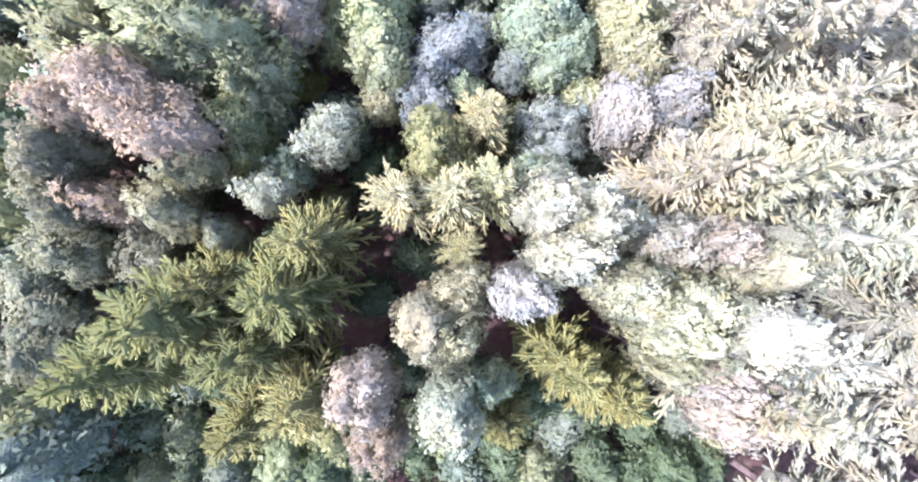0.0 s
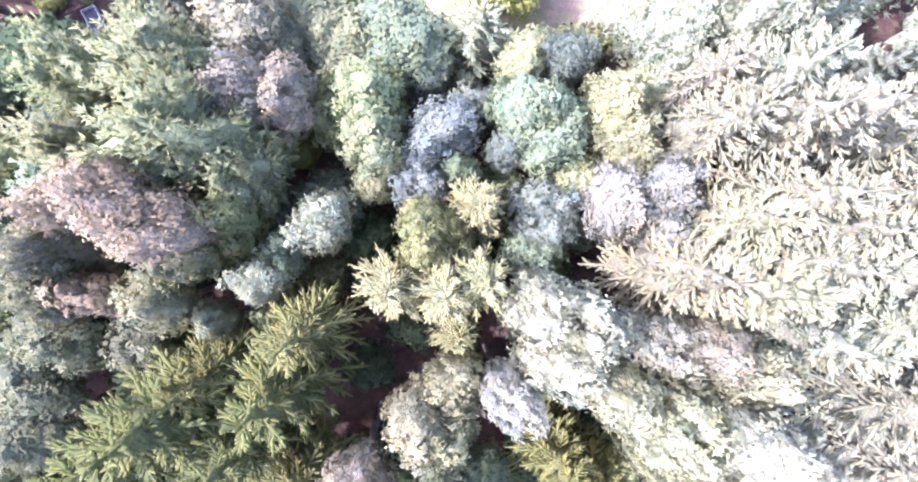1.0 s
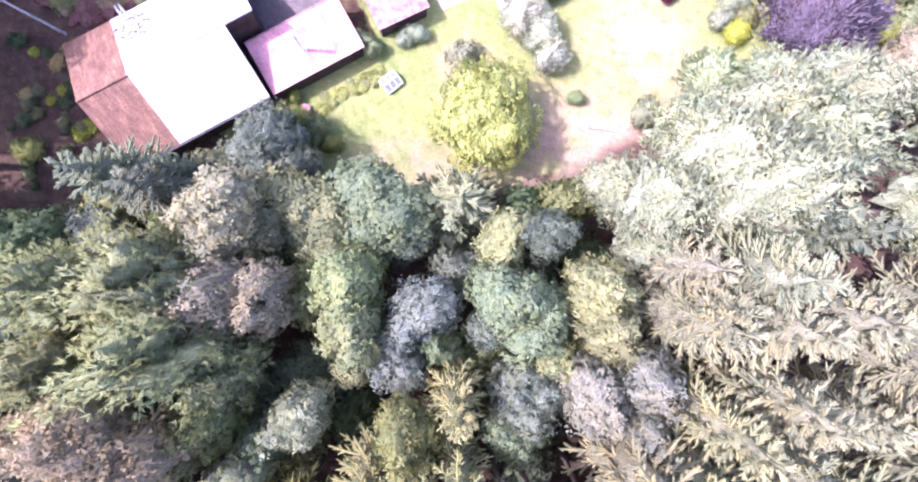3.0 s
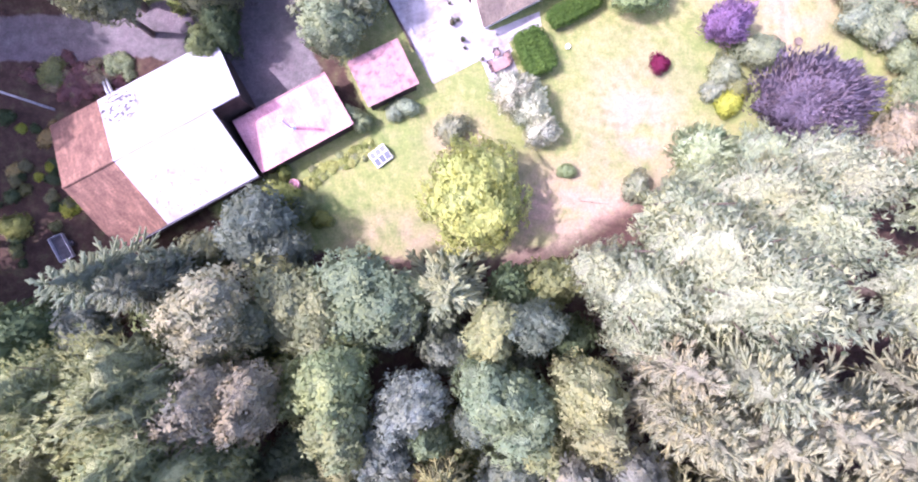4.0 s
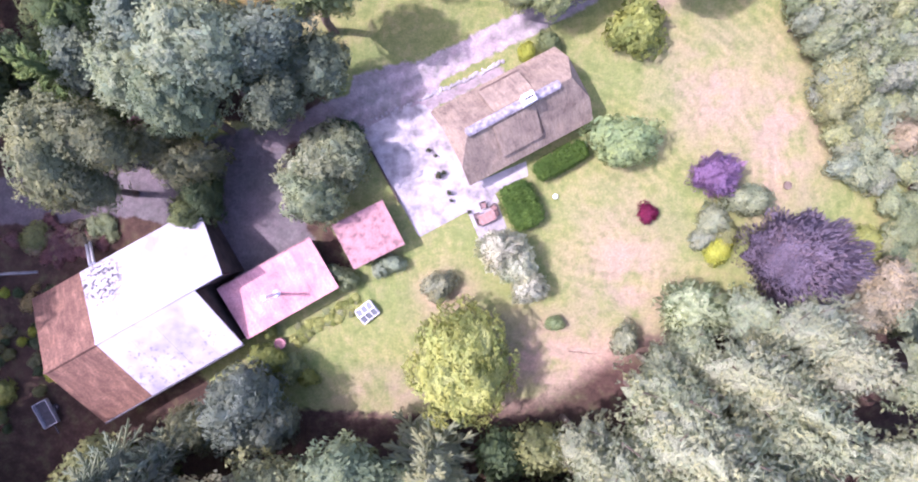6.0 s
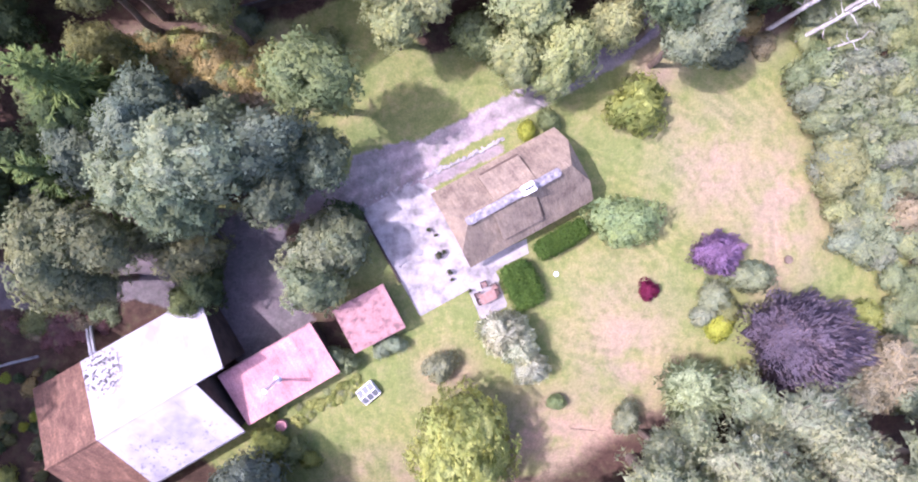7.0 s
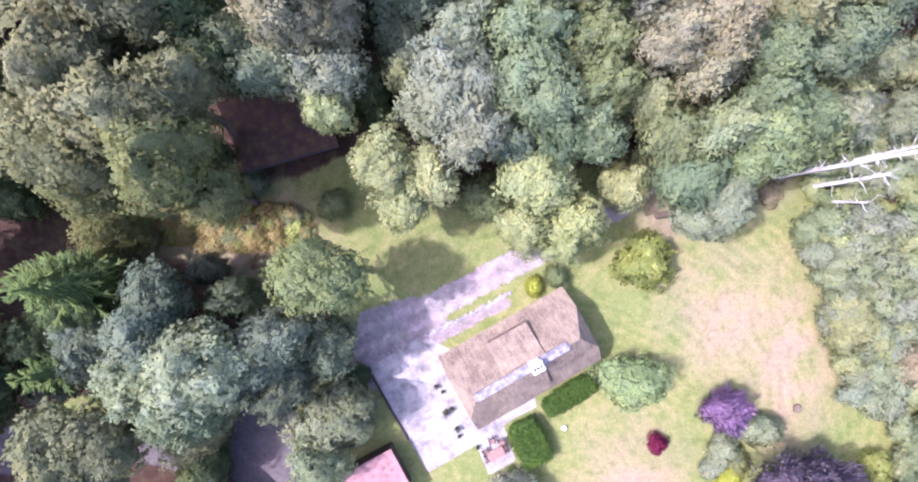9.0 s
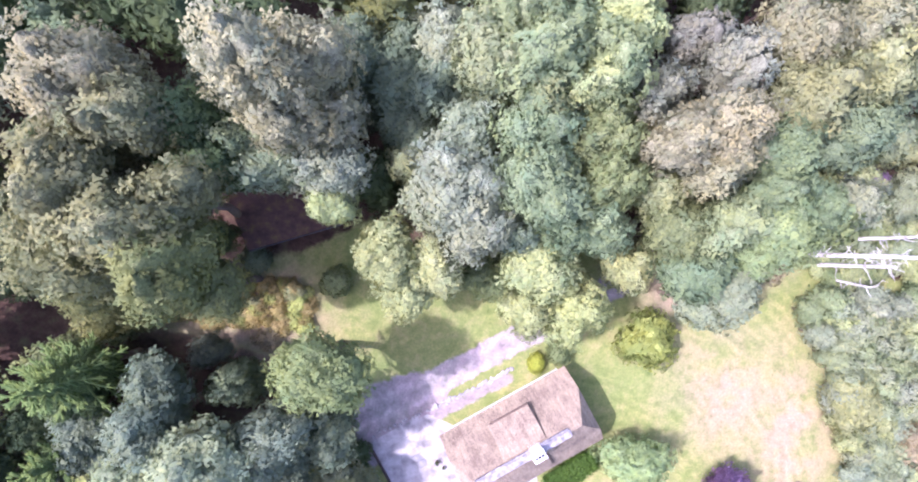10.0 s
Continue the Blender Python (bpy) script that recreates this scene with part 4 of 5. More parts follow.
conifer(-16.6, 22.4, 17.0, 3.00, "spruce_g")
conifer(-16.2, 23.9, 13.0, 2.40, "spruce_g")
broad(-22.5, 18.7, 10.6, 2.43, "blue")
broad(-11.3, 26.2, 9.2, 3.32, "blue")
broad(-9.1, 24.6, 7.6, 2.20, "blue")
broad(-14.9, 24.6, 8.6, 2.04, "dusk")
broad(-10.1, 14.8, 14.6, 2.02, "taupe_p")
broad(-16.4, 56.2, 11.2, 2.70, "teal_l")
broad(-14.5, 58.2, 7.0, 1.40, "blue")
conifer(-22.0, 57.6, 14.5, 3.90, "spruce_b")
broad(-22.6, 56.3, 10.1, 2.45, "dark")
broad(-11.7, 52.0, 16.2, 3.26, "sage_l")
broad(-13.6, 49.0, 13.6, 2.70, "sage")
broad(-8.8, 52.7, 13.6, 3.33, "teal_l")
broad(-16.2, 54.0, 13.1, 2.82, "teal_l")
broad(-17.1, 50.8, 12.6, 2.59, "sage_l")
conifer(-23.6, 51.5, 12.0, 3.60, "spruce_b")
broad(-22.0, 52.9, 9.6, 2.59, "teal_l")
broad(-4.7, 52.5, 9.9, 2.46, "teal")
broad(-7.6, 50.2, 11.1, 2.50, "teal")
broad(-11.9, 56.0, 8.6, 2.04, "teal")
broad(-21.8, 61.3, 7.6, 2.08, "olive")
broad(-26.3, 53.3, 8.6, 2.54, "dark")
broad(-4.7, 57.9, 14.0, 3.10, "green")
broad(-22.5, 45.8, 13.1, 3.19, "dusk")
broad(-19.8, 46.5, 12.6, 2.54, "dusk")
broad(-21.8, 43.5, 10.6, 2.43, "dusk")
broad(-17.3, 47.2, 8.6, 2.29, "dusk")
broad(-15.3, 45.4, 8.1, 2.32, "dusk")
broad(-5.0, 45.5, 6.4, 3.35, "sage_l")
broad(-5.9, 42.9, 7.6, 2.50, "sage_l")
broad(-3.1, 46.5, 7.1, 2.11, "sage_l")
broad(-15.9, 41.7, 5.8, 1.41, "green")
broad(-15.1, 68.0, 20.1, 3.53, "drab")
broad(-17.5, 70.7, 20.6, 3.47, "drab")
broad(-12.4, 69.4, 19.1, 2.77, "drab")
broad(-12.9, 65.4, 19.1, 3.07, "olive")
broad(-19.5, 64.8, 15.0, 2.60, "olive")
broad(-19.2, 66.1, 18.6, 3.11, "drab")
broad(-14.5, 74.1, 19.6, 2.95, "dusk")
broad(-16.8, 76.1, 21.1, 3.24, "taupe")
broad(-12.9, 74.4, 17.1, 2.86, "dark")
broad(-11.5, 72.2, 15.6, 2.34, "dark")
broad(-11.7, 63.7, 13.6, 2.25, "olive")
broad(-6.9, 77.0, 21.6, 3.11, "taupe")
broad(-4.3, 77.5, 21.1, 2.88, "taupe")
broad(-6.1, 75.4, 18.6, 3.04, "taupe")
broad(-3.5, 75.1, 16.1, 2.43, "taupe")
broad(-7.5, 72.8, 14.6, 2.89, "sage_l")
broad(-4.1, 72.4, 13.8, 2.78, "mint")
broad(-4.1, 69.8, 12.1, 1.96, "sage_b")
broad(-9.9, 73.7, 14.6, 2.18, "sage")
broad(-2.6, 80.0, 12.6, 2.77, "teal")
broad(-1.9, 78.0, 9.0, 2.30, "teal")
broad(-13.9, 67.4, 9.0, 1.60, "dark")
broad(0.5, 79.7, 11.1, 3.36, "teal")
broad(3.7, 78.9, 11.1, 2.97, "teal_l")
broad(1.3, 75.8, 10.1, 2.76, "teal")
broad(-1.0, 71.8, 9.1, 2.62, "dark")
broad(4.5, 81.3, 12.6, 2.68, "mint")
broad(1.7, 72.8, 10.1, 1.77, "beige")
broad(5.8, 74.6, 13.6, 2.79, "mint")
broad(4.9, 71.0, 14.4, 3.43, "mint")
broad(6.3, 68.3, 13.6, 2.79, "mint")
broad(3.4, 69.6, 12.1, 2.34, "sage_l")
broad(10.4, 75.0, 15.4, 3.08, "sage")
broad(10.5, 70.8, 15.5, 3.33, "sage")
broad(15.2, 74.2, 14.1, 2.76, "green")
broad(15.7, 71.0, 13.8, 2.60, "green")
broad(15.2, 67.9, 12.9, 2.39, "sage")
broad(12.6, 67.9, 12.6, 2.03, "sage")
broad(9.2, 67.6, 11.6, 1.89, "teal_l")
broad(7.4, 78.7, 16.6, 3.23, "green_l")
broad(10.7, 79.0, 17.6, 3.37, "green_l")
broad(14.8, 79.1, 16.6, 3.15, "green_l")
broad(11.0, 76.6, 15.1, 2.16, "beige")
broad(13.6, 77.2, 15.6, 2.22, "sage_b")
broad(8.5, 81.6, 16.6, 2.89, "green_l")
broad(16.7, 81.8, 15.6, 2.55, "sage_b")
broad(19.1, 77.3, 13.6, 2.52, "silver")
broad(20.0, 70.4, 12.0, 2.34, "beige")
broad(20.0, 73.5, 17.1, 2.36, "taupe")
broad(22.7, 74.2, 17.6, 2.65, "taupe")
broad(22.7, 72.0, 15.6, 2.39, "taupe")
broad(27.4, 72.8, 15.1, 2.42, "sage")
broad(27.6, 70.2, 13.8, 2.24, "sage")
broad(24.2, 78.8, 15.1, 2.50, "silver")
broad(22.0, 81.2, 13.6, 2.25, "silver")
broad(29.7, 77.0, 15.6, 3.24, "drab")
broad(33.8, 78.8, 15.1, 3.02, "beige")
broad(33.7, 74.8, 13.6, 2.97, "sage")
broad(28.9, 80.9, 15.6, 2.98, "taupe")
broad(33.7, 81.3, 15.6, 2.98, "taupe")
broad(33.0, 69.7, 10.6, 1.94, "sage")
broad(37.9, 69.9, 8.6, 2.04, "mint")
broad(21.1, 67.5, 13.1, 2.55, "green")
broad(24.0, 67.8, 13.6, 2.75, "green_l")
broad(27.8, 67.8, 13.4, 3.20, "lime_l")
broad(22.6, 64.6, 12.6, 2.59, "sage")
broad(25.5, 63.2, 11.6, 2.46, "mint")
broad(23.9, 62.2, 9.6, 2.18, "mint")
broad(26.4, 66.0, 12.0, 2.30, "lime_l")
broad(-0.2, 66.1, 11.4, 2.62, "sage_b")
broad(3.4, 65.1, 10.6, 2.23, "sage_b")
broad(1.2, 63.7, 9.6, 2.49, "sage_b")
broad(11.3, 65.0, 9.8, 3.07, "sage_b")
broad(15.0, 61.8, 9.2, 2.61, "sage_b")
broad(10.9, 61.3, 8.1, 2.37, "sage_b")
broad(13.3, 66.7, 8.6, 2.04, "sage_b")
broad(14.2, 60.0, 7.6, 1.88, "sage_b")
broad(19.6, 64.8, 6.6, 2.35, "sage_b")
broad(7.8, 63.9, 4.8, 2.22, "green")
# low lime bushes added in place of bright, sunlit mossy ground
broad(-11.0, 14.0, 2.4, 2.2, "lime")
broad(-13.4, 13.4, 2.2, 2.0, "lime")
broad(-15.6, 14.6, 2.0, 1.8, "lime")
plant(GRAND, "broadleaf_tree", 6.2, 29.3, 8.6, 4.5, "yellow", "broad yellow-green broadleaf tree standing on the lawn", "broadleaf trees")
broad(-10.1, 29.3, 3.4, 1.45, "lime")
broad(-8.2, 28.4, 2.4, 1.2, "green")
plant(SPIKY_SMALL, "broadleaf_tree", 26.7, 33.1, 5.6, 3.35, "mint_g", "dense rounded mint-green tree with upright shoots on the lawn", "broadleaf trees")
broad(35.2, 37.5, 9.0, 4.94, "purple")
broad(28.8, 45.1, 5.0, 2.20, "violet")
broad(20.4, 47.9, 4.8, 2.75, "lime_l")
broad(39.9, 52.9, 5.0, 2.68, "sage_y")
broad(43.3, 34.6, 6.0, 2.9, "taupe_p")
broad(40.5, 32.6, 6.0, 2.4, "taupe_p")
broad(-14.7, 43.3, 6.0, 1.9, "dark")
broad(-22.2, 60.7, 5.0, 2.20, "sage")
broad(-24.0, 62.9, 4.0, 1.98, "olive")
broad(-30.8, 65.0, 6.0, 2.88, "dark")


# ---- buildings ----
def barn():
    b = thing("barn", pose(-19.76, 32.64, 0, 0, 0, 29.5), "large barn with pale sheet roof and weathered brown tiled end", "barn")
    # x of the west end, of the change of covering, of the south slope's and the longer north slope's east ends; eaves; ridge
    X0, XC, XS, XN, YS, YN, E, R = -6.55, -2.2, 6.15, 8.6, -5.5, 6.1, 3.0, 6.0
    part("wall", box(bm_new(), X0 + 0.3, XS - 0.3, YS + 0.4, YN - 0.4, 0, E - 0.1), TIMBER, b, "timber wall, coloured dark as the shade under the eaves")
    # annexe walls take the dark timber to stand in for the shadow there
    part("annexe_wall", box(bm_new(), XS - 0.3, XN - 0.3, 0.05, YN - 0.4, 0, E - 0.1), TIMBER, b, "timber wall, coloured dark as the shade under the eaves")
    part("cross_wall", box(bm_new(), XS - 0.28, XN - 0.3, 0.05, 0.2, E - 0.1, R - 0.2), TIMBER, b, "timber wall, coloured dark as the shade under the eaves")
    for x, o, y0, y1 in ((X0 + 0.3, 0.15, YS + 0.4, YN - 0.4), (XS - 0.3, -0.15, YS + 0.4, 0.0), (XN - 0.3, -0.15, 0.0, YN - 0.4)):
        g = bm_new()
        rim = [(y0, E - 0.1), (y1, E - 0.1)] + ([(y1, R - 0.25)] if y1 == 0 else [(0, R - 0.25)])
        vs = [g.verts.new((x + q, y, z)) for q in (0, o) for y, z in rim]
        for f in ((0, 1, 2), (3, 5, 4), (0, 3, 4, 1), (1, 4, 5, 2), (2, 5, 3, 0)):
            g.faces.new([vs[i] for i in f])
        bmesh.ops.recalc_face_normals(g, faces=g.faces[:])
        part("gable", g, TIMBER, b)
    for y, x1 in ((YS, XS), (YN, XN)):
        part("brown_roof", slab(bm_new(), [(X0, y, E), (XC, y, E), (XC, 0, R), (X0, 0, R)], 0.12), BROWN_ROOF, b, "weathered brown roof slope")
        # lapped sheets, each a little proud of the last
        n = 8 if x1 == XS else 10
        for i in range(n):
            u0, u1, up = XC + (x1 - XC) * i / n, XC + (x1 - XC) * (i + 1) / n, 0.05 + 0.012 * (i % 2)
            part("roof_sheet", slab(bm_new(), [(u0, y, E + up), (u1, y, E + up), (u1, 0, R + up), (u0, 0, R + up)], 0.12), PALE_ROOF, b, "pale sheet of the roof")
    part("ridge", tube(bm_new(), (XC, 0, R + 0.0), (XN, 0, R + 0.0), 0.12, 0.12, 8), PALE_ROOF, b)
    part("ridge_tiles", tube(bm_new(), (X0, 0, R - 0.02), (XC, 0, R - 0.02), 0.14, 0.14, 8), BROWN_ROOF, b)
    part("gutter", tube(bm_new(), (X0, YS - 0.08, E - 0.08), (XS, YS - 0.08, E - 0.08), 0.08, 0.08), IRON, b, "dark gutter")
    for o in (0.0, 0.34):
        part("pipe", tube(bm_new(), (-2.1 + o, 8.8, 0.15), (-1.2 + o, 6.2, 3.05), 0.12, 0.12), GALV, b, "pale blue-grey pipe leaning on the eave")


def shed():
    b = thing("shed", pose(-8.93, 35.4, 0, 0, 0, 29.5), "low shed with faded red sheet roof and tall white flue", "shed")
    L, W = 4.35, 2.42
    # wall coloured dark in place of the shadow strip below the roof
    part("wall", box(bm_new(), -L + 0.2, L - 0.2, -W + 0.2, W - 0.2, 0, 2.35), TIMBER, b)
    part("roof", slab(bm_new(), [(-L, -W, 2.5), (L, -W, 2.5), (L, W, 2.75), (-L, W, 2.75)], 0.12), PINK_ROOF, b, "faded red sheet roof")
    part("verge", box(bm_new(), -L, L, W - 0.06, W + 0.06, 2.58, 2.82), RED_ROOF, b, "mossy reddish verge")
    part("flue", tube(bm_new(), (-0.35, -0.3, 2.5), (-0.35, -0.3, 6.1), 0.13, 0.13, 14), WHITE_PAINT, b, "tall white flue pipe")
    part("flue_cap", tube(bm_new(), (-0.35, -0.3, 6.1), (-0.35, -0.3, 6.28), 0.21, 0.19, 14), GALV, b, "grey metal cowl")
    part("flashing", tube(bm_new(), (-0.35, -0.3, 2.6), (-0.35, -0.3, 2.78), 0.36, 0.2, 14), GALV, b, "grey flashing collar")


def hut():
    b = thing("garden_hut", pose(-1.51, 39.87, 0, 0, 0, 26.5), "small garden hut with weathered red sheet roof", "hut")
    L, W = 2.4, 2.1
    part("wall", box(bm_new(), -L + 0.2, L - 0.2, -W + 0.2, W - 0.2, 0, 2.15), TIMBER, b)
    part("roof", slab(bm_new(), [(-L, -W, 2.3), (L, -W, 2.3), (L, W, 2.5), (-L, W, 2.5)], 0.1), RED_ROOF, b, "weathered red sheet roof")


def dark_barn():
    b = thing("outbuilding", pose(-9.0, 70.4, 0, 0, 0, 16), "old outbuilding with dark mossy roof among trees", "outbuilding")
    L, W = 4.0, 3.2
    part("wall", box(bm_new(), -L + 0.3, L - 0.3, -W + 0.3, W - 0.3, 0, 2.4), TIMBER, b)
    part("roof", slab(bm_new(), [(-L, -W, 2.4), (L, -W, 2.4), (L, 2.2, 4.5), (-L, 2.2, 4.5)], 0.12), DARK_ROOF, b, "dark mossy roof slope")
    part("roof", slab(bm_new(), [(-L, W + 0.5, 3.6), (L, W + 0.5, 3.6), (L, 2.2, 4.5), (-L, 2.2, 4.5)], 0.12), DARK_ROOF, b, "dark mossy roof slope")
    part("ridge", tube(bm_new(), (-L, 2.2, 4.5), (L, 2.2, 4.5), 0.1, 0.1, 8), DARK_ROOF, b)
    part("gutter", tube(bm_new(), (-L, -W - 0.07, 2.32), (L, -W - 0.07, 2.32), 0.05, 0.05), IRON, b)


def cottage():
    b = thing("thatched_cottage", pose(10.85, 50.1, 0, 0, 0, 28.1), "thatched cottage with white walls, pale ridge and white chimney", "house")
    L, W, E, G, R, K, V = 6.1, 3.6, 2.1, 3.85, 6.0, 4.7, 1.95
    part("wall", box(bm_new(), -L + 0.5, L - 0.5, -W + 0.5, W - 0.5, 0, E), LIMEWASH, b, "white limewashed wall")
    for s in (-1, 1):
        part("roof", slab(bm_new(), [(-L, s * W, E), (L, s * W, E), (L, s * V, G), (K, 0, R), (-K, 0, R), (-L, s * V, G)], 0.3), THATCH, b, "brown thatched slope")
        part("half_hip", slab(bm_new(), [(s * L, -V, G), (s * L, V, G), (s * K, 0, R)], 0.3), THATCH, b, "brown thatched half-hip")
        part("gable", box(bm_new(), min(s * (L - 0.5), s * (L - 0.7)), max(s * (L - 0.5), s * (L - 0.7)), -V + 0.2, V - 0.2, E, G - 0.2), LIMEWASH, b)
    part("ridge", box(bm_new(), -K - 0.15, K - 1.0, -0.36, 0.36, R - 0.3, R + 0.14, 0.12), RIDGE, b, "pale straw ridge")
    ch = part("chimney", box(bm_new(), 0.12, 1.08, -0.36, 0.36, R - 0.6, R + 1.15, 0.03), WHITE_PAINT, b, "white chimney stack")
    part("chimney_rim", box(bm_new(), 0.07, 1.13, -0.41, 0.41, R + 0.98, R + 1.1, 0.02), WHITE_PAINT, ch)
    for i in range(3):
        part("flue", tube(bm_new(), (0.32 + 0.28 * i, 0.0, R + 1.12), (0.32 + 0.28 * i, 0.0, R + 1.32), 0.11, 0.1, 12), IRON, ch, "dark flue opening")
    # wide dormers under a flatter sweep of thatch
    for s, u0, u1, yf, zf in ((1, -2.0, 1.75, 2.95, 3.75), (-1, -2.6, 1.2, 2.85, 3.3)):
        d = part("dormer", slab(bm_new(), [(u0, s * yf, zf), (u1, s * yf, zf), (u1, s * 0.45, 5.64), (u0, s * 0.45, 5.64)], 0.3), THATCH, b, "thatched dormer sweep")
        if s > 0:
            # thin strip on the cut edge, dark to draw the eave's shade
            part("edge_shade", slab(bm_new(), [(u0 + 0.2, 3.0, 3.74), (u1, 3.0, 3.74), (u1, 2.86, 3.85), (u0 + 0.2, 2.86, 3.85)], 0.1), THATCH_SHADE, d, "cut edge of thatch, dark with painted eave shade")
        if s < 0:
            # flat dark strip in place of the shaded recess
            part("cleft_shade", slab(bm_new(), [(u1, -2.7, 3.36), (u1 + 0.3, -2.6, 3.3), (u1 + 0.16, -1.0, 4.98), (u1, -1.0, 5.0)], 0.1), THATCH_SHADE, d, "dark strip painted as shade beside the dormer")
        f = box(bm_new(), u0 + 0.15, u1 - 0.15, min(s * 2.55, s * 2.7), max(s * 2.55, s * 2.7), 2.7, zf - 0.22)
        part("dormer_front", f, LIMEWASH, d, "white dormer front")
        for e in (u0 + 0.1, u1 - 0.1):
            g = bm_new()
            vs = [g.verts.new((e + o, s * y, z)) for o in (-0.06, 0.06) for y, z in ((2.7, 2.75), (2.7, zf - 0.16), (0.6, 5.3))]
            for q in ((0, 1, 2), (3, 5, 4), (0, 3, 4, 1), (1, 4, 5, 2), (2, 5, 3, 0)):
                g.faces.new([vs[i] for i in q])
            bmesh.ops.recalc_face_normals(g, faces=g.faces[:])
            part("dormer_cheek", g, THATCH, d)
        for i in range(3):
            x = u0 + 0.5 + i * (u1 - u0 - 1.6) / 2
            w = part("window", box(bm_new(), x, x + 0.7, min(s * 2.7, s * 2.74), max(s * 2.7, s * 2.74), 2.75, zf - 0.3), WHITE_PAINT, d)
            part("pane", box(bm_new(), x + 0.07, x + 0.63, min(s * 2.72, s * 2.755), max(s * 2.72, s * 2.755), 2.8, zf - 0.36), GLASS, w)
    for s in (-1, 1):
        for i in range(5):
            x = -4.6 + i * 2.1
            w = part("window", box(bm_new(), x, x + 1.0, min(s * 3.1, s * 3.16), max(s * 3.1, s * 3.16), 0.9, 1.9), WHITE_PAINT, b)
            part("pane", box(bm_new(), x + 0.08, x + 0.92, min(s * 3.13, s * 3.175), max(s * 3.13, s * 3.175), 0.98, 1.82), GLASS, w)
    dr = part("door", box(bm_new(), -5.66, -5.6, -0.5, 0.5, 0, 2.05), TIMBER, b, "dark wooden door")
    part("handle", box(bm_new(), -5.7, -5.66, 0.32, 0.42, 1.0, 1.05), GALV, dr)



barn()
shed()
hut()
dark_barn()
cottage()


# ---- paving ----
def paving():
    """Pale pavers round the cottage's south-west end, each a slab of its own, on a bedding sheet."""
    bed = bm_new()
    for a in (((-2.4, 49.2), (2.7, 39.8), (4.5, 40.7), (8.0, 42.6), (10.5, 44.2), (12.6, 45.2), (12.4, 46.5), (7.9, 44.6), (4.9, 50.6), (2.8, 51.6)),
              ((7.0, 42.2), (8.2, 39.3), (10.6, 40.6), (9.6, 43.2))):
        low = [bed.verts.new((x, y, 0.012 if len(a) > 4 else 0.016)) for x, y in a]
        bed.faces.new(low)
    pav = tagged(new("patio"), "pale paved patio round the cottage with worn flagstones", "patio", kind="structure")
    part("bedding", bed, PAVER, pav)
    # flagstones in the cottage's own grid
    big = mesh_from("flag", *flag_mesh(0.588, 0.03), [PAVER])
    rot = pose(10.85, 50.1, 0, 0, 0, 28.1)
    rng = random.Random(11)
    polys = [[(-2.4, 49.2), (2.7, 39.8), (4.5, 40.7), (8.0, 42.6), (10.5, 44.2), (7.2, 44.0), (3.9, 50.4), (2.8, 51.6)], [(7.0, 42.2), (8.2, 39.3), (10.6, 40.6), (9.6, 43.2)]]
    loose, n = [], 0
    for i in range(-24, 4):
        for j in range(-20, 10):
            p = rot @ Vector((i * 0.6 + 0.3, j * 0.6 + 0.3, 0.0))
            if max(float(inside(np.array([p.x]), np.array([p.y]), q)[0]) for q in polys) < 0.05:
                continue
            m = Matrix.Translation((p.x, p.y, 0.012 + rng.uniform(0, 0.008))) @ Matrix.Rotation(radians(28.1 + rng.uniform(-1.2, 1.2)), 4, "Z")
            if n < 300:
                o = new("flagstone", big)
                o.parent, o.matrix_basis = pav, m
            n += 1


def flag_mesh(s, t):
    h, b = s / 2, s / 2 - 0.006
    v = [(-h, -h, 0), (h, -h, 0), (h, h, 0), (-h, h, 0), (-h, -h, t - 0.004), (h, -h, t - 0.004), (h, h, t - 0.004), (-h, h, t - 0.004), (-b, -b, t), (b, -b, t), (b, b, t), (-b, b, t)]
    f = [(0, 1, 5, 4), (1, 2, 6, 5), (2, 3, 7, 6), (3, 0, 4, 7), (4, 5, 9, 8), (5, 6, 10, 9), (6, 7, 11, 10), (7, 4, 8, 11), (8, 9, 10, 11)]
    return v, f


# ---- garden things ----
def stone_mesh(seed, s):
    bm = bm_new()
    bmesh.ops.create_icosphere(bm, subdivisions=2, radius=s)
    rng = random.Random(seed)
    k = Vector((rng.uniform(0, 9), rng.uniform(0, 9), 3))
    for v in bm.verts:
        v.co *= 1 + 0.35 * noise.noise(v.co * 1.6 / s + k)
        v.co.z = max(v.co.z * 0.7, -0.2 * s)
    return bm


def edging():
    """Rough pale stones along the terrace behind the cottage and the patio's outer edge."""
    rng = random.Random(3)
    for (x0, y0), (x1, y1), n in (((2.8, 51.9), (10.3, 55.4), 64), ((-2.3, 49.7), (2.4, 51.8), 12)):
        for i in range(n):
            q = (i + rng.uniform(0.2, 0.8)) / n
            s = rng.uniform(0.09, 0.21)
            me = bpy.data.meshes.new("stone")
            bm = stone_mesh(i, s)
            bm.to_mesh(me)
            bm.free()
            me.materials.append(PAVER)
            o = new("edging_stone", me)
            o.matrix_basis = pose(x0 + (x1 - x0) * q + rng.uniform(-0.15, 0.15), y0 + (y1 - y0) * q + rng.uniform(-0.15, 0.15), 0.05, 0, 0, rng.uniform(0, 360))
            tagged(o, "rough pale edging stone beside the paving", "stone", "edging stones")


def hedge(x0, y0, x1, y1, width, h, seed):
    """A clipped, rounded dark green hedge between two points."""
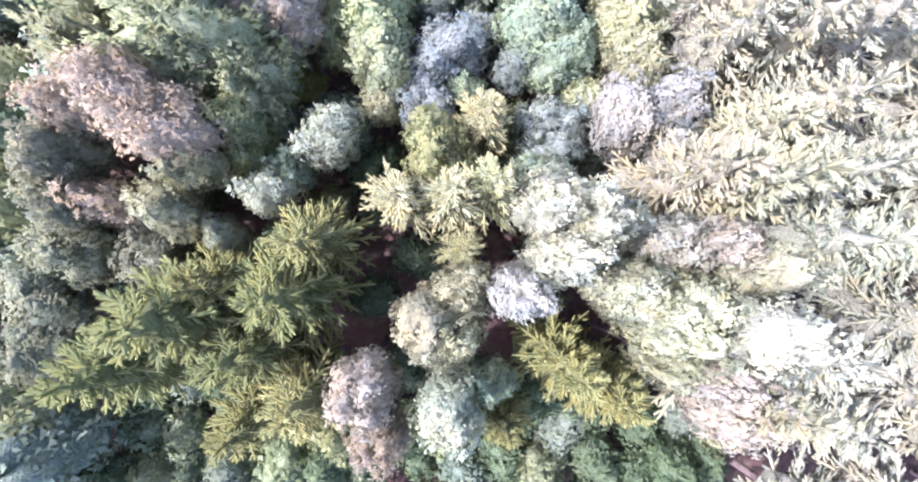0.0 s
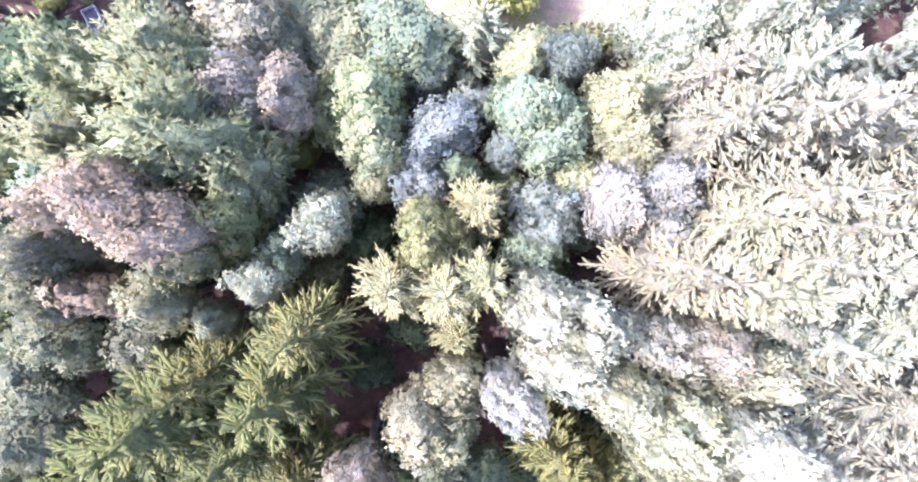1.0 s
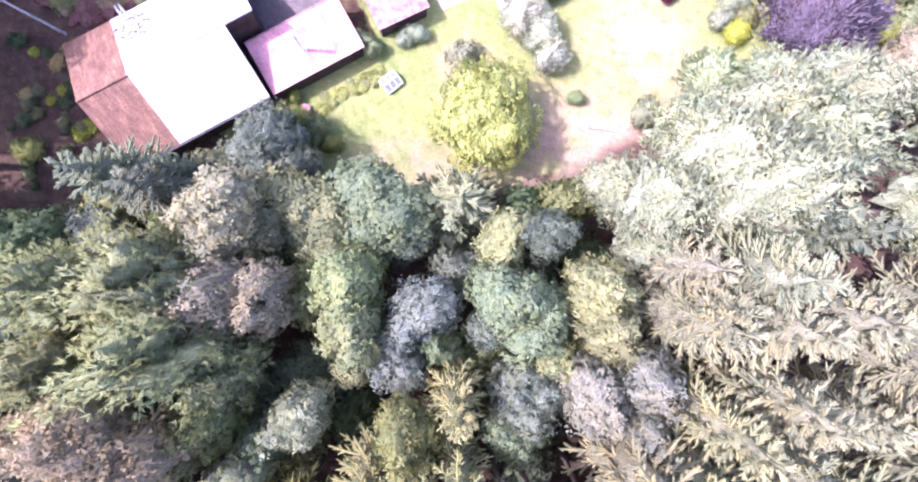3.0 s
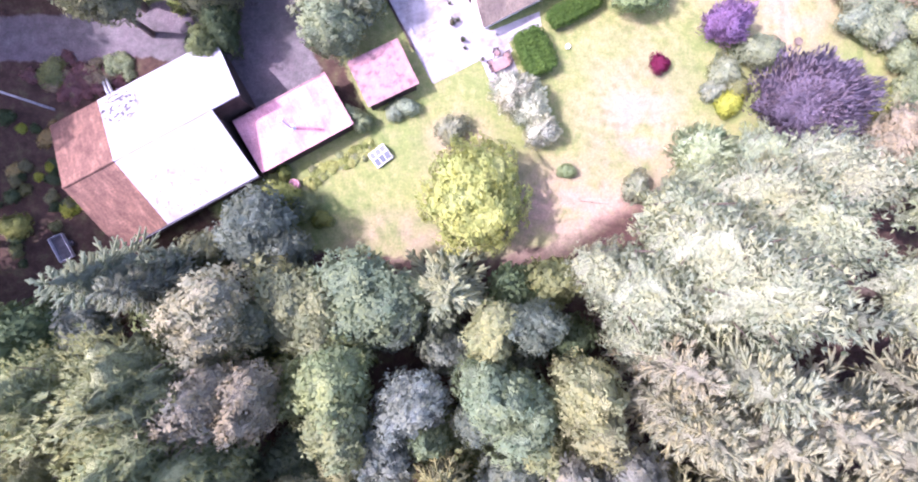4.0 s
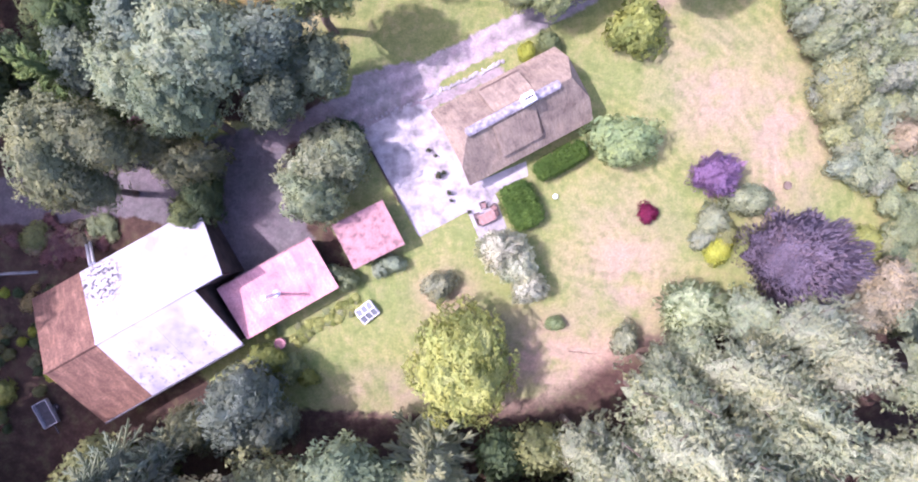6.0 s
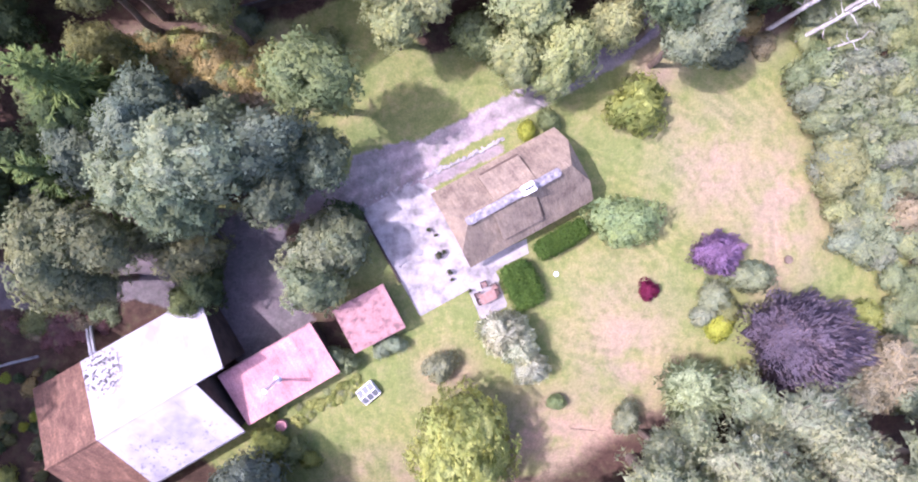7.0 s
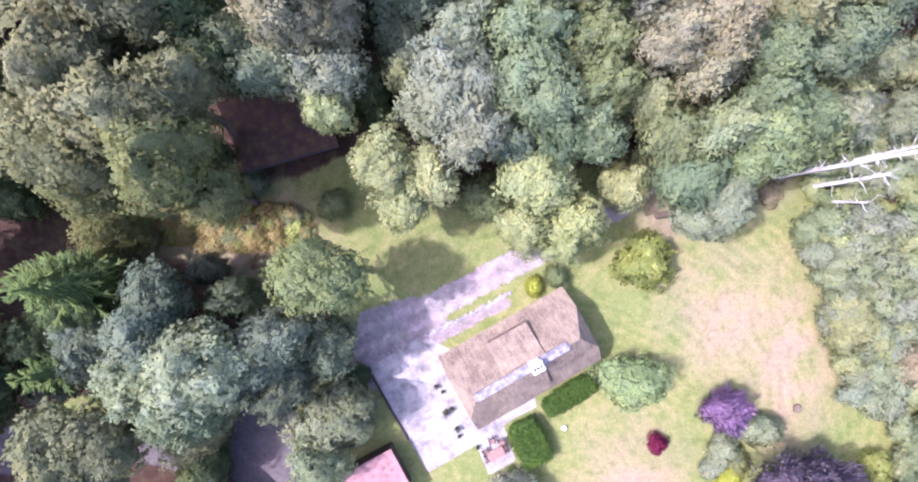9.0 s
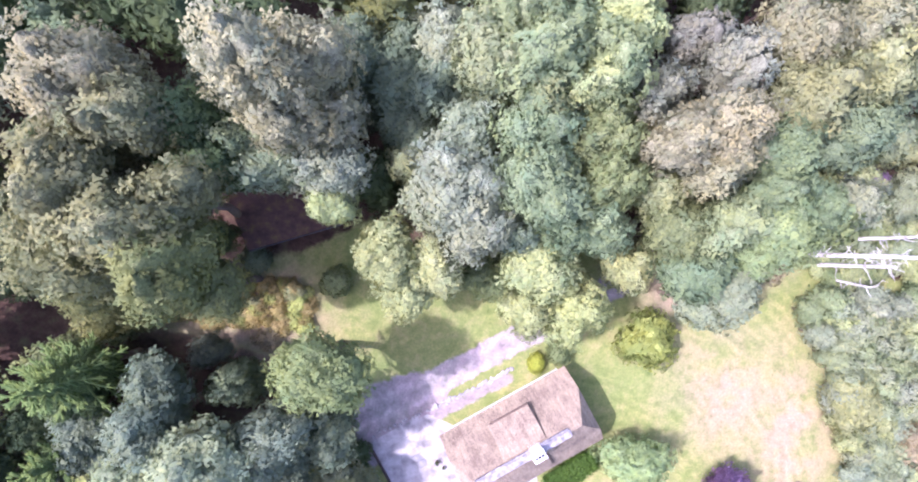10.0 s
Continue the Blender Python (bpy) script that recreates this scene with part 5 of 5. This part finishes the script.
    rng = np.random.default_rng(seed)
    ln = math.hypot(x1 - x0, y1 - y0)
    pieces = []
    n = max(4, int(ln / 0.45))
    for i in range(n):
        for k in (-1, 0, 1):
            e = 1 - 0.35 * abs(2 * (i + 0.5) / n - 1) ** 4
            c = np.array([(i + 0.5) / n * ln - ln / 2, k * width * 0.28 * e, h * (0.55 if k else 0.62)])
            d = sphere_dirs(130, rng, -0.5)
            p = c + d * (0.5, width * 0.27, h * 0.42) * rng.uniform(0.92, 1.16, 130)[:, None]
            nn = d + rng.normal(size=d.shape) * 0.4 + (0, 0, 0.3)
            nn /= np.linalg.norm(nn, axis=1, keepdims=True)
            pieces.append((*cards(p, nn, 0.19, 0.12, rng), 0))
            v, f = blob((0, 0, 0), 1.0, rng)
            pieces.append((c + v * (0.48, width * 0.25, h * 0.4), f, 1))
    v, f, ix = join(pieces)
    v[:, 2] = np.maximum(v[:, 2], 0.0)
    o = new("hedge", mesh_from("hedge", v, f, [LEAF, INNER], ix))
    o.matrix_basis = pose((x0 + x1) / 2, (y0 + y1) / 2, 0, 0, 0, math.degrees(math.atan2(y1 - y0, x1 - x0)))
    o.color = (0.065, 0.12, 0.022, 1)
    tagged(o, "clipped rounded dark green hedge beside the cottage", "hedge", "clipped hedges")


def garden_table(x, y, turn):
    t = thing("garden_table", pose(x, y, 0.06, 0, 0, turn), "reddish wooden slatted garden table on the patio", "table")
    for i in range(6):
        part("slat", box(bm_new(), -0.75, 0.75, -0.45 + i * 0.152, -0.31 + i * 0.152, 0.71, 0.74, 0.006), TEAK, t)
    part("apron", box(bm_new(), -0.66, 0.66, -0.36, 0.36, 0.63, 0.7), TEAK, t)
    for sx in (-1, 1):
        for sy in (-1, 1):
            part("leg", box(bm_new(), sx * 0.64 - 0.035, sx * 0.64 + 0.035, sy * 0.34 - 0.035, sy * 0.34 + 0.035, 0, 0.66), TEAK, t)


def garden_chair():
    c = thing("garden_chair", pose(0, 0, 0.06), "dark wooden slatted garden chair at the patio table", "chair", "garden chairs")
    for i in range(5):
        part("seat_slat", box(bm_new(), -0.25, 0.25, -0.24 + i * 0.1, -0.16 + i * 0.1, 0.42, 0.445, 0.004), TEAK, c)
    for i in range(4):
        part("back_slat", box(bm_new(), -0.25, 0.25, 0.24 + 0.03 * i, 0.265 + 0.03 * i, 0.52 + 0.12 * i, 0.6 + 0.12 * i, 0.004), TIMBER, c)
    for sx in (-1, 1):
        part("front_leg", box(bm_new(), sx * 0.25 - 0.025, sx * 0.25 + 0.025, -0.25, -0.2, 0, 0.64), TIMBER, c)
        part("rear_leg", tube(bm_new(), (sx * 0.25, 0.24, 0), (sx * 0.25, 0.36, 1.0), 0.025, 0.025, 6), TIMBER, c)
        part("armrest", box(bm_new(), sx * 0.26 - 0.04, sx * 0.26 + 0.04, -0.28, 0.28, 0.63, 0.66, 0.006), TIMBER, c)
    return c


def potted_plant(x, y, s, tint, seed):
    t = thing("potted_plant", pose(x, y, 0.06), f"{TINT[tint][1]} plant in a round clay pot on the patio", "plant", "patio plants")
    bm = bm_new()
    bmesh.ops.create_cone(bm, cap_ends=True, segments=14, radius1=0.16 * s, radius2=0.24 * s, depth=0.4 * s, matrix=Matrix.Translation((0, 0, 0.2 * s)))
    part("pot", bm, BROWN_ROOF, t, "brown clay pot")
    rng = np.random.default_rng(seed)
    d = sphere_dirs(160, rng, -0.3)
    n = d + rng.normal(size=d.shape) * 0.4
    n /= np.linalg.norm(n, axis=1, keepdims=True)
    v, f = cards(np.array([0, 0, 0.62 * s]) + d * 0.36 * s * rng.uniform(0.5, 1.15, 160)[:, None], n, 0.15 * s, 0.08 * s, rng)
    o = new("foliage", mesh_from("foliage", v, f, [LEAF]))
    o.parent, o.color = t, (*TINT[tint][0], 1)


def greenhouse(x, y, turn):
    g = thing("cold_frame", pose(x, y, 0, 0, 0, turn), "small glazed cold frame with white bars on the lawn", "greenhouse")
    L, W, E, R = 0.8, 0.7, 0.45, 0.8
    part("bed", box(bm_new(), -L + 0.06, L - 0.06, -W + 0.06, W - 0.06, 0, 0.12), TIMBER, g, "dark soil bed")
    for s in (-1, 1):
        part("board", box(bm_new(), -L, L, s * W - 0.03, s * W + 0.03, 0, 0.3), WHITE_PAINT, g)
        part("end_board", box(bm_new(), s * L - 0.03, s * L + 0.03, -W + 0.03, W - 0.03, 0, 0.3), WHITE_PAINT, g)
    for s in (-1, 1):
        part("pane", slab(bm_new(), [(-L, s * W, E), (L, s * W, E), (L, 0, R), (-L, 0, R)], 0.012), GLASS, g, "clear roof pane")
        part("side_pane", box(bm_new(), -L, L, min(s * W, s * (W - 0.012)), max(s * W, s * (W - 0.012)), 0.3, E), GLASS, g)
        for i in range(4):
            x0 = -L + i * 2 * L / 3
            part("bar", tube(bm_new(), (x0, s * W, E + 0.02), (x0, 0, R + 0.02), 0.03, 0.03, 6), WHITE_PAINT, g)
            part("post", tube(bm_new(), (x0, s * W, 0.28), (x0, s * W, E + 0.02), 0.03, 0.03, 6), WHITE_PAINT, g)
        part("eave_bar", tube(bm_new(), (-L, s * W, E + 0.02), (L, s * W, E + 0.02), 0.035, 0.035, 6), WHITE_PAINT, g)
    part("ridge_bar", tube(bm_new(), (-L, 0, R + 0.02), (L, 0, R + 0.02), 0.05, 0.05, 6), WHITE_PAINT, g)


def trailer(x, y, turn):
    t = thing("trailer", pose(x, y, 0, 0, 0, turn), "small dark trailer with pale metal rim by the trees", "trailer")
    part("bed", box(bm_new(), -1.1, 1.1, -0.6, 0.6, 0.42, 0.5), IRON, t)
    for s in (-1, 1):
        part("side", box(bm_new(), -1.1, 1.1, s * 0.6 - 0.02, s * 0.6 + 0.02, 0.45, 0.85), GALV, t, "pale metal side")
        part("end", box(bm_new(), s * 1.1 - 0.02, s * 1.1 + 0.02, -0.58, 0.58, 0.45, 0.85), GALV, t, "pale metal end")
        w = tube(bm_new(), (-0.1, s * 0.64, 0.28), (-0.1, s * 0.8, 0.28), 0.28, 0.28, 18)
        wh = part("wheel", w, IRON, t, "black tyre")
        part("hub", tube(bm_new(), (-0.1, s * 0.79, 0.28), (-0.1, s * 0.815, 0.28), 0.12, 0.1, 12), GALV, wh)
    part("drawbar", box(bm_new(), 1.1, 2.0, -0.04, 0.04, 0.4, 0.47), IRON, t)


def log(name, a, b, r, label, material, twigs=0, seed=0):
    rng = np.random.default_rng(seed)
    v, f = limb(a, b, r, r * 0.55, rng, 8, 9, 0.05)
    pieces = [(v, f, 0)]
    a, b = np.array(a, float), np.array(b, float)
    side = np.cross((b - a) / np.linalg.norm(b - a), (0, 0, 1))
    for i in range(twigs):
        c = a + (b - a) * rng.uniform(0.2, 1)
        e = c + side * rng.choice((-1, 1)) * rng.uniform(0.5, 1.6) + (rng.normal() * 0.3, 0, rng.uniform(0.0, 0.5))
        pieces.append((*limb(c, e, r * 0.28, 0.015, rng, 3, 5, 0.2), 0))
    v, f, ix = join(pieces)
    tagged(new(name, mesh_from(name, v, f, [material], smooth=True)), label, "log", "fallen logs")


def bare_birch(x, y, h, r, lean, twigs, seed, label):
    """A standing dead trunk with a few bare twigs."""
    rng = np.random.default_rng(seed)
    t = thing("dead_birch", pose(x, y, 0), label, "tree", "dead birches")
    top = np.array([lean[0], lean[1], h])
    v, f = limb((0, 0, -0.1), top, r, r * 0.6, rng, 10, 10, 0.012)
    o = new("trunk", mesh_from("trunk", v, f, [BIRCH], smooth=True))
    o.parent = t
    for i in range(twigs):
        q = rng.uniform(0.3, 0.98)
        a = rng.uniform(0, 2 * math.pi)
        c = top * q
        e = c + (math.cos(a) * rng.uniform(0.5, 1.4), math.sin(a) * rng.uniform(0.5, 1.4), rng.uniform(0.2, 0.9))
        v, f = limb(c, e, 0.045, 0.015, rng, 3, 5, 0.25)
        o = new("twig", mesh_from("twig", v, f, [BIRCH], smooth=True))
        o.parent = t


def playhouse(x, y, turn):
    p = thing("playhouse", pose(x, y, 0, 0, 0, turn), "tiny playhouse with faded red roof under the trees", "playhouse")
    part("wall", box(bm_new(), -0.95, 0.95, -0.75, 0.75, 0, 1.5), RED_TIMBER, p)
    for s in (-1, 1):
        part("roof", slab(bm_new(), [(-1.2, s * 1.0, 1.5), (1.2, s * 1.0, 1.5), (1.2, 0, 2.1), (-1.2, 0, 2.1)], 0.06), PINK_ROOF, p, "faded red roof slope")


def pot(x, y, r, h, material, name, label):
    bm = bm_new()
    prof = [(0.75 * r, 0), (r, h * 0.5), (0.95 * r, h), (0.8 * r, h), (0.75 * r, h * 0.8), (0, h * 0.8)]
    rings = [[bm.verts.new((q * math.cos(2 * math.pi * k / 18), q * math.sin(2 * math.pi * k / 18), z)) for k in range(18)] for q, z in prof[:-1]]
    for a, b in zip(rings, rings[1:]):
        for k in range(18):
            bm.faces.new((a[k], a[(k + 1) % 18], b[(k + 1) % 18], b[k]))
    bm.faces.new(rings[0][::-1])
    bm.faces.new(rings[-1])
    me = bpy.data.meshes.new(name)
    bm.to_mesh(me)
    bm.free()
    me.materials.append(material)
    o = new(name, me)
    o.location = (x, y, 0)
    tagged(o, label, "pot")


_kerb = thing("kerb_board", pose(-0.7, 45.95, 0, 0, 0, -61.9), "dark timber kerb board along the patio edge", "kerb")
for _i in range(3):
    part("board", box(bm_new(), -3.7 + 2.47 * _i, -1.25 + 2.47 * _i, -0.08, 0.08, 0, 0.3, 0.01), TIMBER, _kerb)
edging()
hedge(11.0, 44.2, 12.6, 40.7, 3.0, 1.9, 1)
hedge(13.3, 45.3, 17.4, 47.6, 1.9, 1.7, 2)
garden_table(8.8, 41.4, 26)
_chair = garden_chair()
_chair.matrix_basis = pose(8.15, 41.0, 0.06, 0, 0, 116)
for _x, _y, _a in ((9.5, 41.75, -64), (9.35, 42.25, -58), (7.95, 41.5, 112), (8.45, 42.45, 20)):
    copy_thing(_chair, pose(_x, _y, 0.06, 0, 0, _a))
for _i, (_x, _y, _s) in enumerate(((3.6, 47.4, 0.9), (4.2, 46.9, 0.7), (4.45, 45.1, 1.4), (4.95, 45.4, 0.9), (5.4, 43.6, 1.1), (5.6, 42.9, 0.7), (7.2, 41.9, 0.8))):
    potted_plant(_x, _y, 0.72 * _s, "dark", _i)
greenhouse(-1.85, 33.07, 38)
trailer(-28.95, 24.75, -62)
playhouse(-20.45, 48.75, -28)
pot(-9.36, 30.43, 0.5, 0.7, PINK_ROOF, "clay_tub", "round pinkish clay tub beside the shed")
pot(15.0, 43.3, 0.22, 0.35, WHITE_PAINT, "white_bucket", "small white bucket standing on the lawn")
pot(36.7, 44.35, 0.4, 0.3, BARK, "tree_stump", "low brown tree stump in dry grass")
log("plank_rail", (16.2, 29.3, 0.05), (18.8, 29.0, 0.05), 0.035, "thin dark pole lying on dry lawn", TIMBER)
_bs = random.Random(6)
for _i in range(9):
    _x, _y, _a = -11.3 + _bs.gauss(0, 0.9), 61.2 + _bs.gauss(0, 0.6), _bs.uniform(0, 3.1)
    log("fallen_branch", (_x, _y, 0.06), (_x + 1.3 * math.cos(_a), _y + 1.3 * math.sin(_a), 0.1), 0.05, "pale broken branch lying in the clearing", BIRCH)
bare_birch(-30.1, 36.75, 7.0, 0.13, (-0.6, 0.1), 2, 7, "pale bare dead trunk standing in the shade")
bare_birch(35.0, 65.6, 15.0, 0.22, (0.6, 0.1), 26, 1, "dead white birch trunk, standing bare with short twigs")
bare_birch(37.8, 64.6, 9.0, 0.21, (0.4, 0.2), 14, 2, "dead white birch trunk, standing bare with short twigs")
bare_birch(41.3, 66.9, 9.0, 0.18, (0.3, 0.2), 12, 3, "dead white birch trunk, standing bare with short twigs")
bare_birch(39.2, 63.4, 5.0, 0.13, (0.4, -0.5), 6, 5, "thin dead white birch trunk, leaning and bare")


for _a in ((0.4, 37.4, 1.5, 1.0, "mint"), (-0.6, 36.9, 1.3, 0.9, "mint"), (4.4, 35.3, 2.4, 1.5, "mint_w"), (14.8, 31.9, 1.4, 0.8, "lime_l"), (20.9, 30.4, 2.8, 1.4, "mint_w"),
           (23.35, 41.75, 1.4, 1.0, "red"), (29.3, 41.0, 2.0, 1.7, "sage_l"), (28.3, 39.4, 1.5, 1.2, "mint"), (29.8, 38.4, 1.4, 1.4, "gold"),
           (32.3, 43.0, 2.5, 1.9, "sage_l"), (30.6, 40.0, 1.6, 1.4, "olive"), (12.4, 56.1, 1.3, 0.9, "gold"), (14.3, 57.0, 1.8, 1.1, "green"),
           (-3.5, 48.7, 2.4, 1.5, "dark"), (21.9, 58.2, 3.6, 2.7, "lime"), (-16.6, 41.5, 4.0, 1.6, "green"), (-4.4, 36.4, 2.2, 1.1, "green_l"),
           (-3.4, 35.9, 2.0, 1.0, "green_l"), (-10.2, 31.6, 1.4, 0.7, "lime"),
           (34.3, 64.2, 0.8, 1.3, "pink"), (33.2, 66.0, 0.7, 1.2, "bracken"), (46.5, 48.5, 3.8, 2.0, "pink"), (31.0, 63.0, 1.2, 1.5, "teal"), (41.0, 71.8, 1.0, 1.6, "violet"), (44.3, 71.8, 1.0, 1.5, "violet"), (42.5, 70.0, 2.6, 2.4, "sage"),
           (43.4, 38.9, 2.0, 1.7, "lime"), (-7.0, 27.4, 1.2, 0.9, "lime"), (-11.9, 65.5, 2.0, 1.5, "teal"), (-5.0, 63.5, 2.2, 1.4, "green"),
           (-12.5, 60.8, 0.9, 1.6, "bracken"), (-14.8, 62.0, 1.0, 1.7, "bracken"), (-17.0, 63.2, 1.1, 1.6, "bracken"), (-10.8, 58.6, 0.7, 1.3, "pink"), (-19.2, 62.2, 0.8, 1.5, "bracken"), (-21.5, 63.0, 0.9, 1.6, "bracken"), (-15.8, 60.4, 0.6, 1.3, "bracken"), (-23.6, 62.4, 0.9, 1.5, "olive"), (-19.5, 46.6, 0.8, 1.3, "lime"), (-32.8, 26.5, 1.2, 1.3, "lime"), (-30.0, 39.8, 1.0, 1.3, "olive")):
    shrub(*_a)
_vb = random.Random(4)
for _i in range(46):
    _q = _vb.random()
    plant(TUSSOCK, "vegetable_plant", -8.4 + 5.6 * _q + _vb.uniform(-0.5, 0.6), 30.9 + 2.9 * _q + _vb.uniform(-0.7, 0.7), _vb.uniform(0.15, 0.35), _vb.uniform(0.2, 0.48), _vb.choice(("yellow", "yellow", "sage_y", "lime")), "yellowish leafy plant in the bed beside the shed", "vegetable bed plants")
_br = random.Random(12)
for _i in range(42):
    plant(TUSSOCK, "heather_plant", -28.2 + _br.gauss(0, 1.5), 39.3 + _br.gauss(0, 0.8), _br.uniform(0.35, 0.6), _br.uniform(0.45, 0.8), "heather" if _i % 3 else "pink", "low clump of pink flowering heather beside the barn", "heather clumps")
for _i in range(9):
    plant(TUSSOCK, "fern_plant", -24.6 + _br.gauss(0, 1.0), 40.1 + _br.gauss(0, 0.5), _br.uniform(0.4, 0.8), _br.uniform(0.5, 0.8), "green_l", "light green leafy plant beside the barn and drive", "leafy plants")
for _i in range(150):
    _x, _y = _br.uniform(-24.5, -7.5), _br.uniform(-1.9, 1.9)
    _y += 62.6 + 0.16 * (_x + 17) * (-1 if _x > -17 else 0.3)
    _t = _br.choice(("bracken", "bracken", "bracken", "yellow", "beige"))
    plant(TUSSOCK, "bracken_plant", _x, _y, _br.uniform(0.6, 1.1), _br.uniform(0.5, 0.95), _t, f"{TINT[_t][1]} bracken in the clearing beside the wood", "bracken plants")
for _i in range(36):
    _x, _y = _br.uniform(-34.5, -28.0), _br.uniform(22.0, 37.0)
    if math.hypot(_x + 29, _y - 24.8) > 1.9:
        _t = _br.choice(("bracken", "olive", "gold", "drab", "dark"))
        plant(TUSSOCK, "undergrowth_plant", _x, _y, _br.uniform(0.3, 0.8), _br.uniform(0.35, 0.8), _t, f"{TINT[_t][1]} undergrowth clump on leaf litter beside the barn", "undergrowth clumps")
# silvery shrubs with upright shoots beside the patio
plant(SPIKY_SMALL, "shrub", 9.8, 38.5, 4.6, 2.2, "silver_l", "large silvery shrub with upright shoots beside the hedge", "garden shrubs")
plant(SPIKY_SMALL, "shrub", 11.3, 37.3, 4.0, 2.0, "silver_l", "large silvery shrub with upright shoots beside the hedge", "garden shrubs")
plant(SPIKY_SMALL, "shrub", 12.3, 35.3, 3.6, 1.7, "silver_l", "silvery shrub with upright shoots on the lawn", "garden shrubs")


# ---- the wood between and behind the single trees ----
def scrub():
    """Low, close scrub along the lawn's east side."""
    rng = random.Random(8)
    for poly, tints, low in (([(35.6, 60), (35.8, 62.2), (50, 62.5), (50, 53.5), (38.8, 53), (36.5, 57)], ("sage_y", "sage_l", "green_l", "mint"), 5.6),
                             ([(38.8, 53), (50, 53.5), (50, 44), (41, 44.5), (39.8, 49)], ("sage_l", "sage_y", "mint", "sage_l"), 2.6),
                             ([(37.5, 62.8), (37.2, 69.5), (50, 69.5), (50, 62.5)], ("sage_y", "sage_l", "green"), 1.6),
                             ([(44.5, 43.5), (51, 44), (51, 34), (45.5, 35)], ("sage", "beige", "green_l"), 2.6)):
        y = 34.0
        while y < 70:
            x = 35.0
            while x < 51:
                px, py = x + rng.uniform(-0.6, 0.6), y + rng.uniform(-0.6, 0.6)
                x += 1.45
                if inside(np.array([px]), np.array([py]), poly)[0] > 0.3:
                    tint = rng.choice(tints)
                    plant(SCRUB, "scrub_bush", px, py, 0.75 * low + rng.uniform(0, 0.9), rng.uniform(1.15, 1.65), tint, f"{TINT[tint][1]} scrub bush at the edge of the lawn", "scrub bushes")
            y += 1.4


def fill_wood():
    rng = random.Random(21)
    keep_off = [(-19.8, 32.6, 9.5), (-9, 35.4, 5.5), (-1.5, 39.9, 3.5), (-8.6, 68.4, 4.2), (-29, 24.8, 4.4), (-20.5, 48.8, 2.5), (-13, 61, 5.0), (40, 65.2, 5.0), (42.5, 71.5, 3.0), (-28, 38.5, 4.5), (-14, 39, 4.0), (-30, 62, 5.5), (-24, 62, 4)]
    y = -22.0
    while y < 96:
        x = -44.0
        while x < 54:
            px, py = x + rng.uniform(-1.1, 1.1), y + rng.uniform(-1.1, 1.1)
            x += 3.6
            big = rng.random()
            one, two = np.array([px]), np.array([py])
            if lawn_depth(one, two)[0] > (-0.4 if py > 62 and px > -4 else -1.2) or drive_depth(one, two)[0] > -1.8:
                continue
            if any(math.hypot(px - a, py - b) < c for a, b, c in keep_off):
                continue
            east, west = px > 25 and py < 30, px < -25 and py < 25
            r = 3.4 if east else 2.6 if (west or py > 78) else 2.0
            near = 0.62 if east or west or py > 78 or px < -27 else 0.43
            if any(math.hypot(px - a, py - b) < near * (c + r) for a, b, c in PLACED):
                continue
            if east:
                conifer(px, py, 16 + 7 * big, 3.9 + big, "spruce_p" if py < 16 else "spruce_w")
            elif west or py > 78 or px < -27:
                tint = rng.choice(("olive", "sage", "dark", "teal"))
                # rows west of the barn are unseen, grown taller to shade the yard
                plant(FAR, "woodland_tree", px, py, (17 if px < -32 and 22 < py < 46 else 11) + 5 * big, 2.6 + 0.8 * big, tint, f"{TINT[tint][1]} broadleaf tree in the wood's dense margin", "woodland trees")
            elif px > 36 and py > 28:
                broad(px, py, 3 + 2.5 * big, 2.0 + 0.8 * big, rng.choice(("sage_y", "mint", "sage_l", "pale_olive")))
            else:
                tint = rng.choice(("dark", "dark", "teal", "olive", "green"))
                plant(LOW, "understorey_tree", px, py, 5.5 + 3.5 * big, 2.0 + 0.6 * big, tint, f"low {TINT[tint][1]} understorey tree in the wood", "understorey trees")
        y += 3.6


scrub()
fill_wood()
paving()
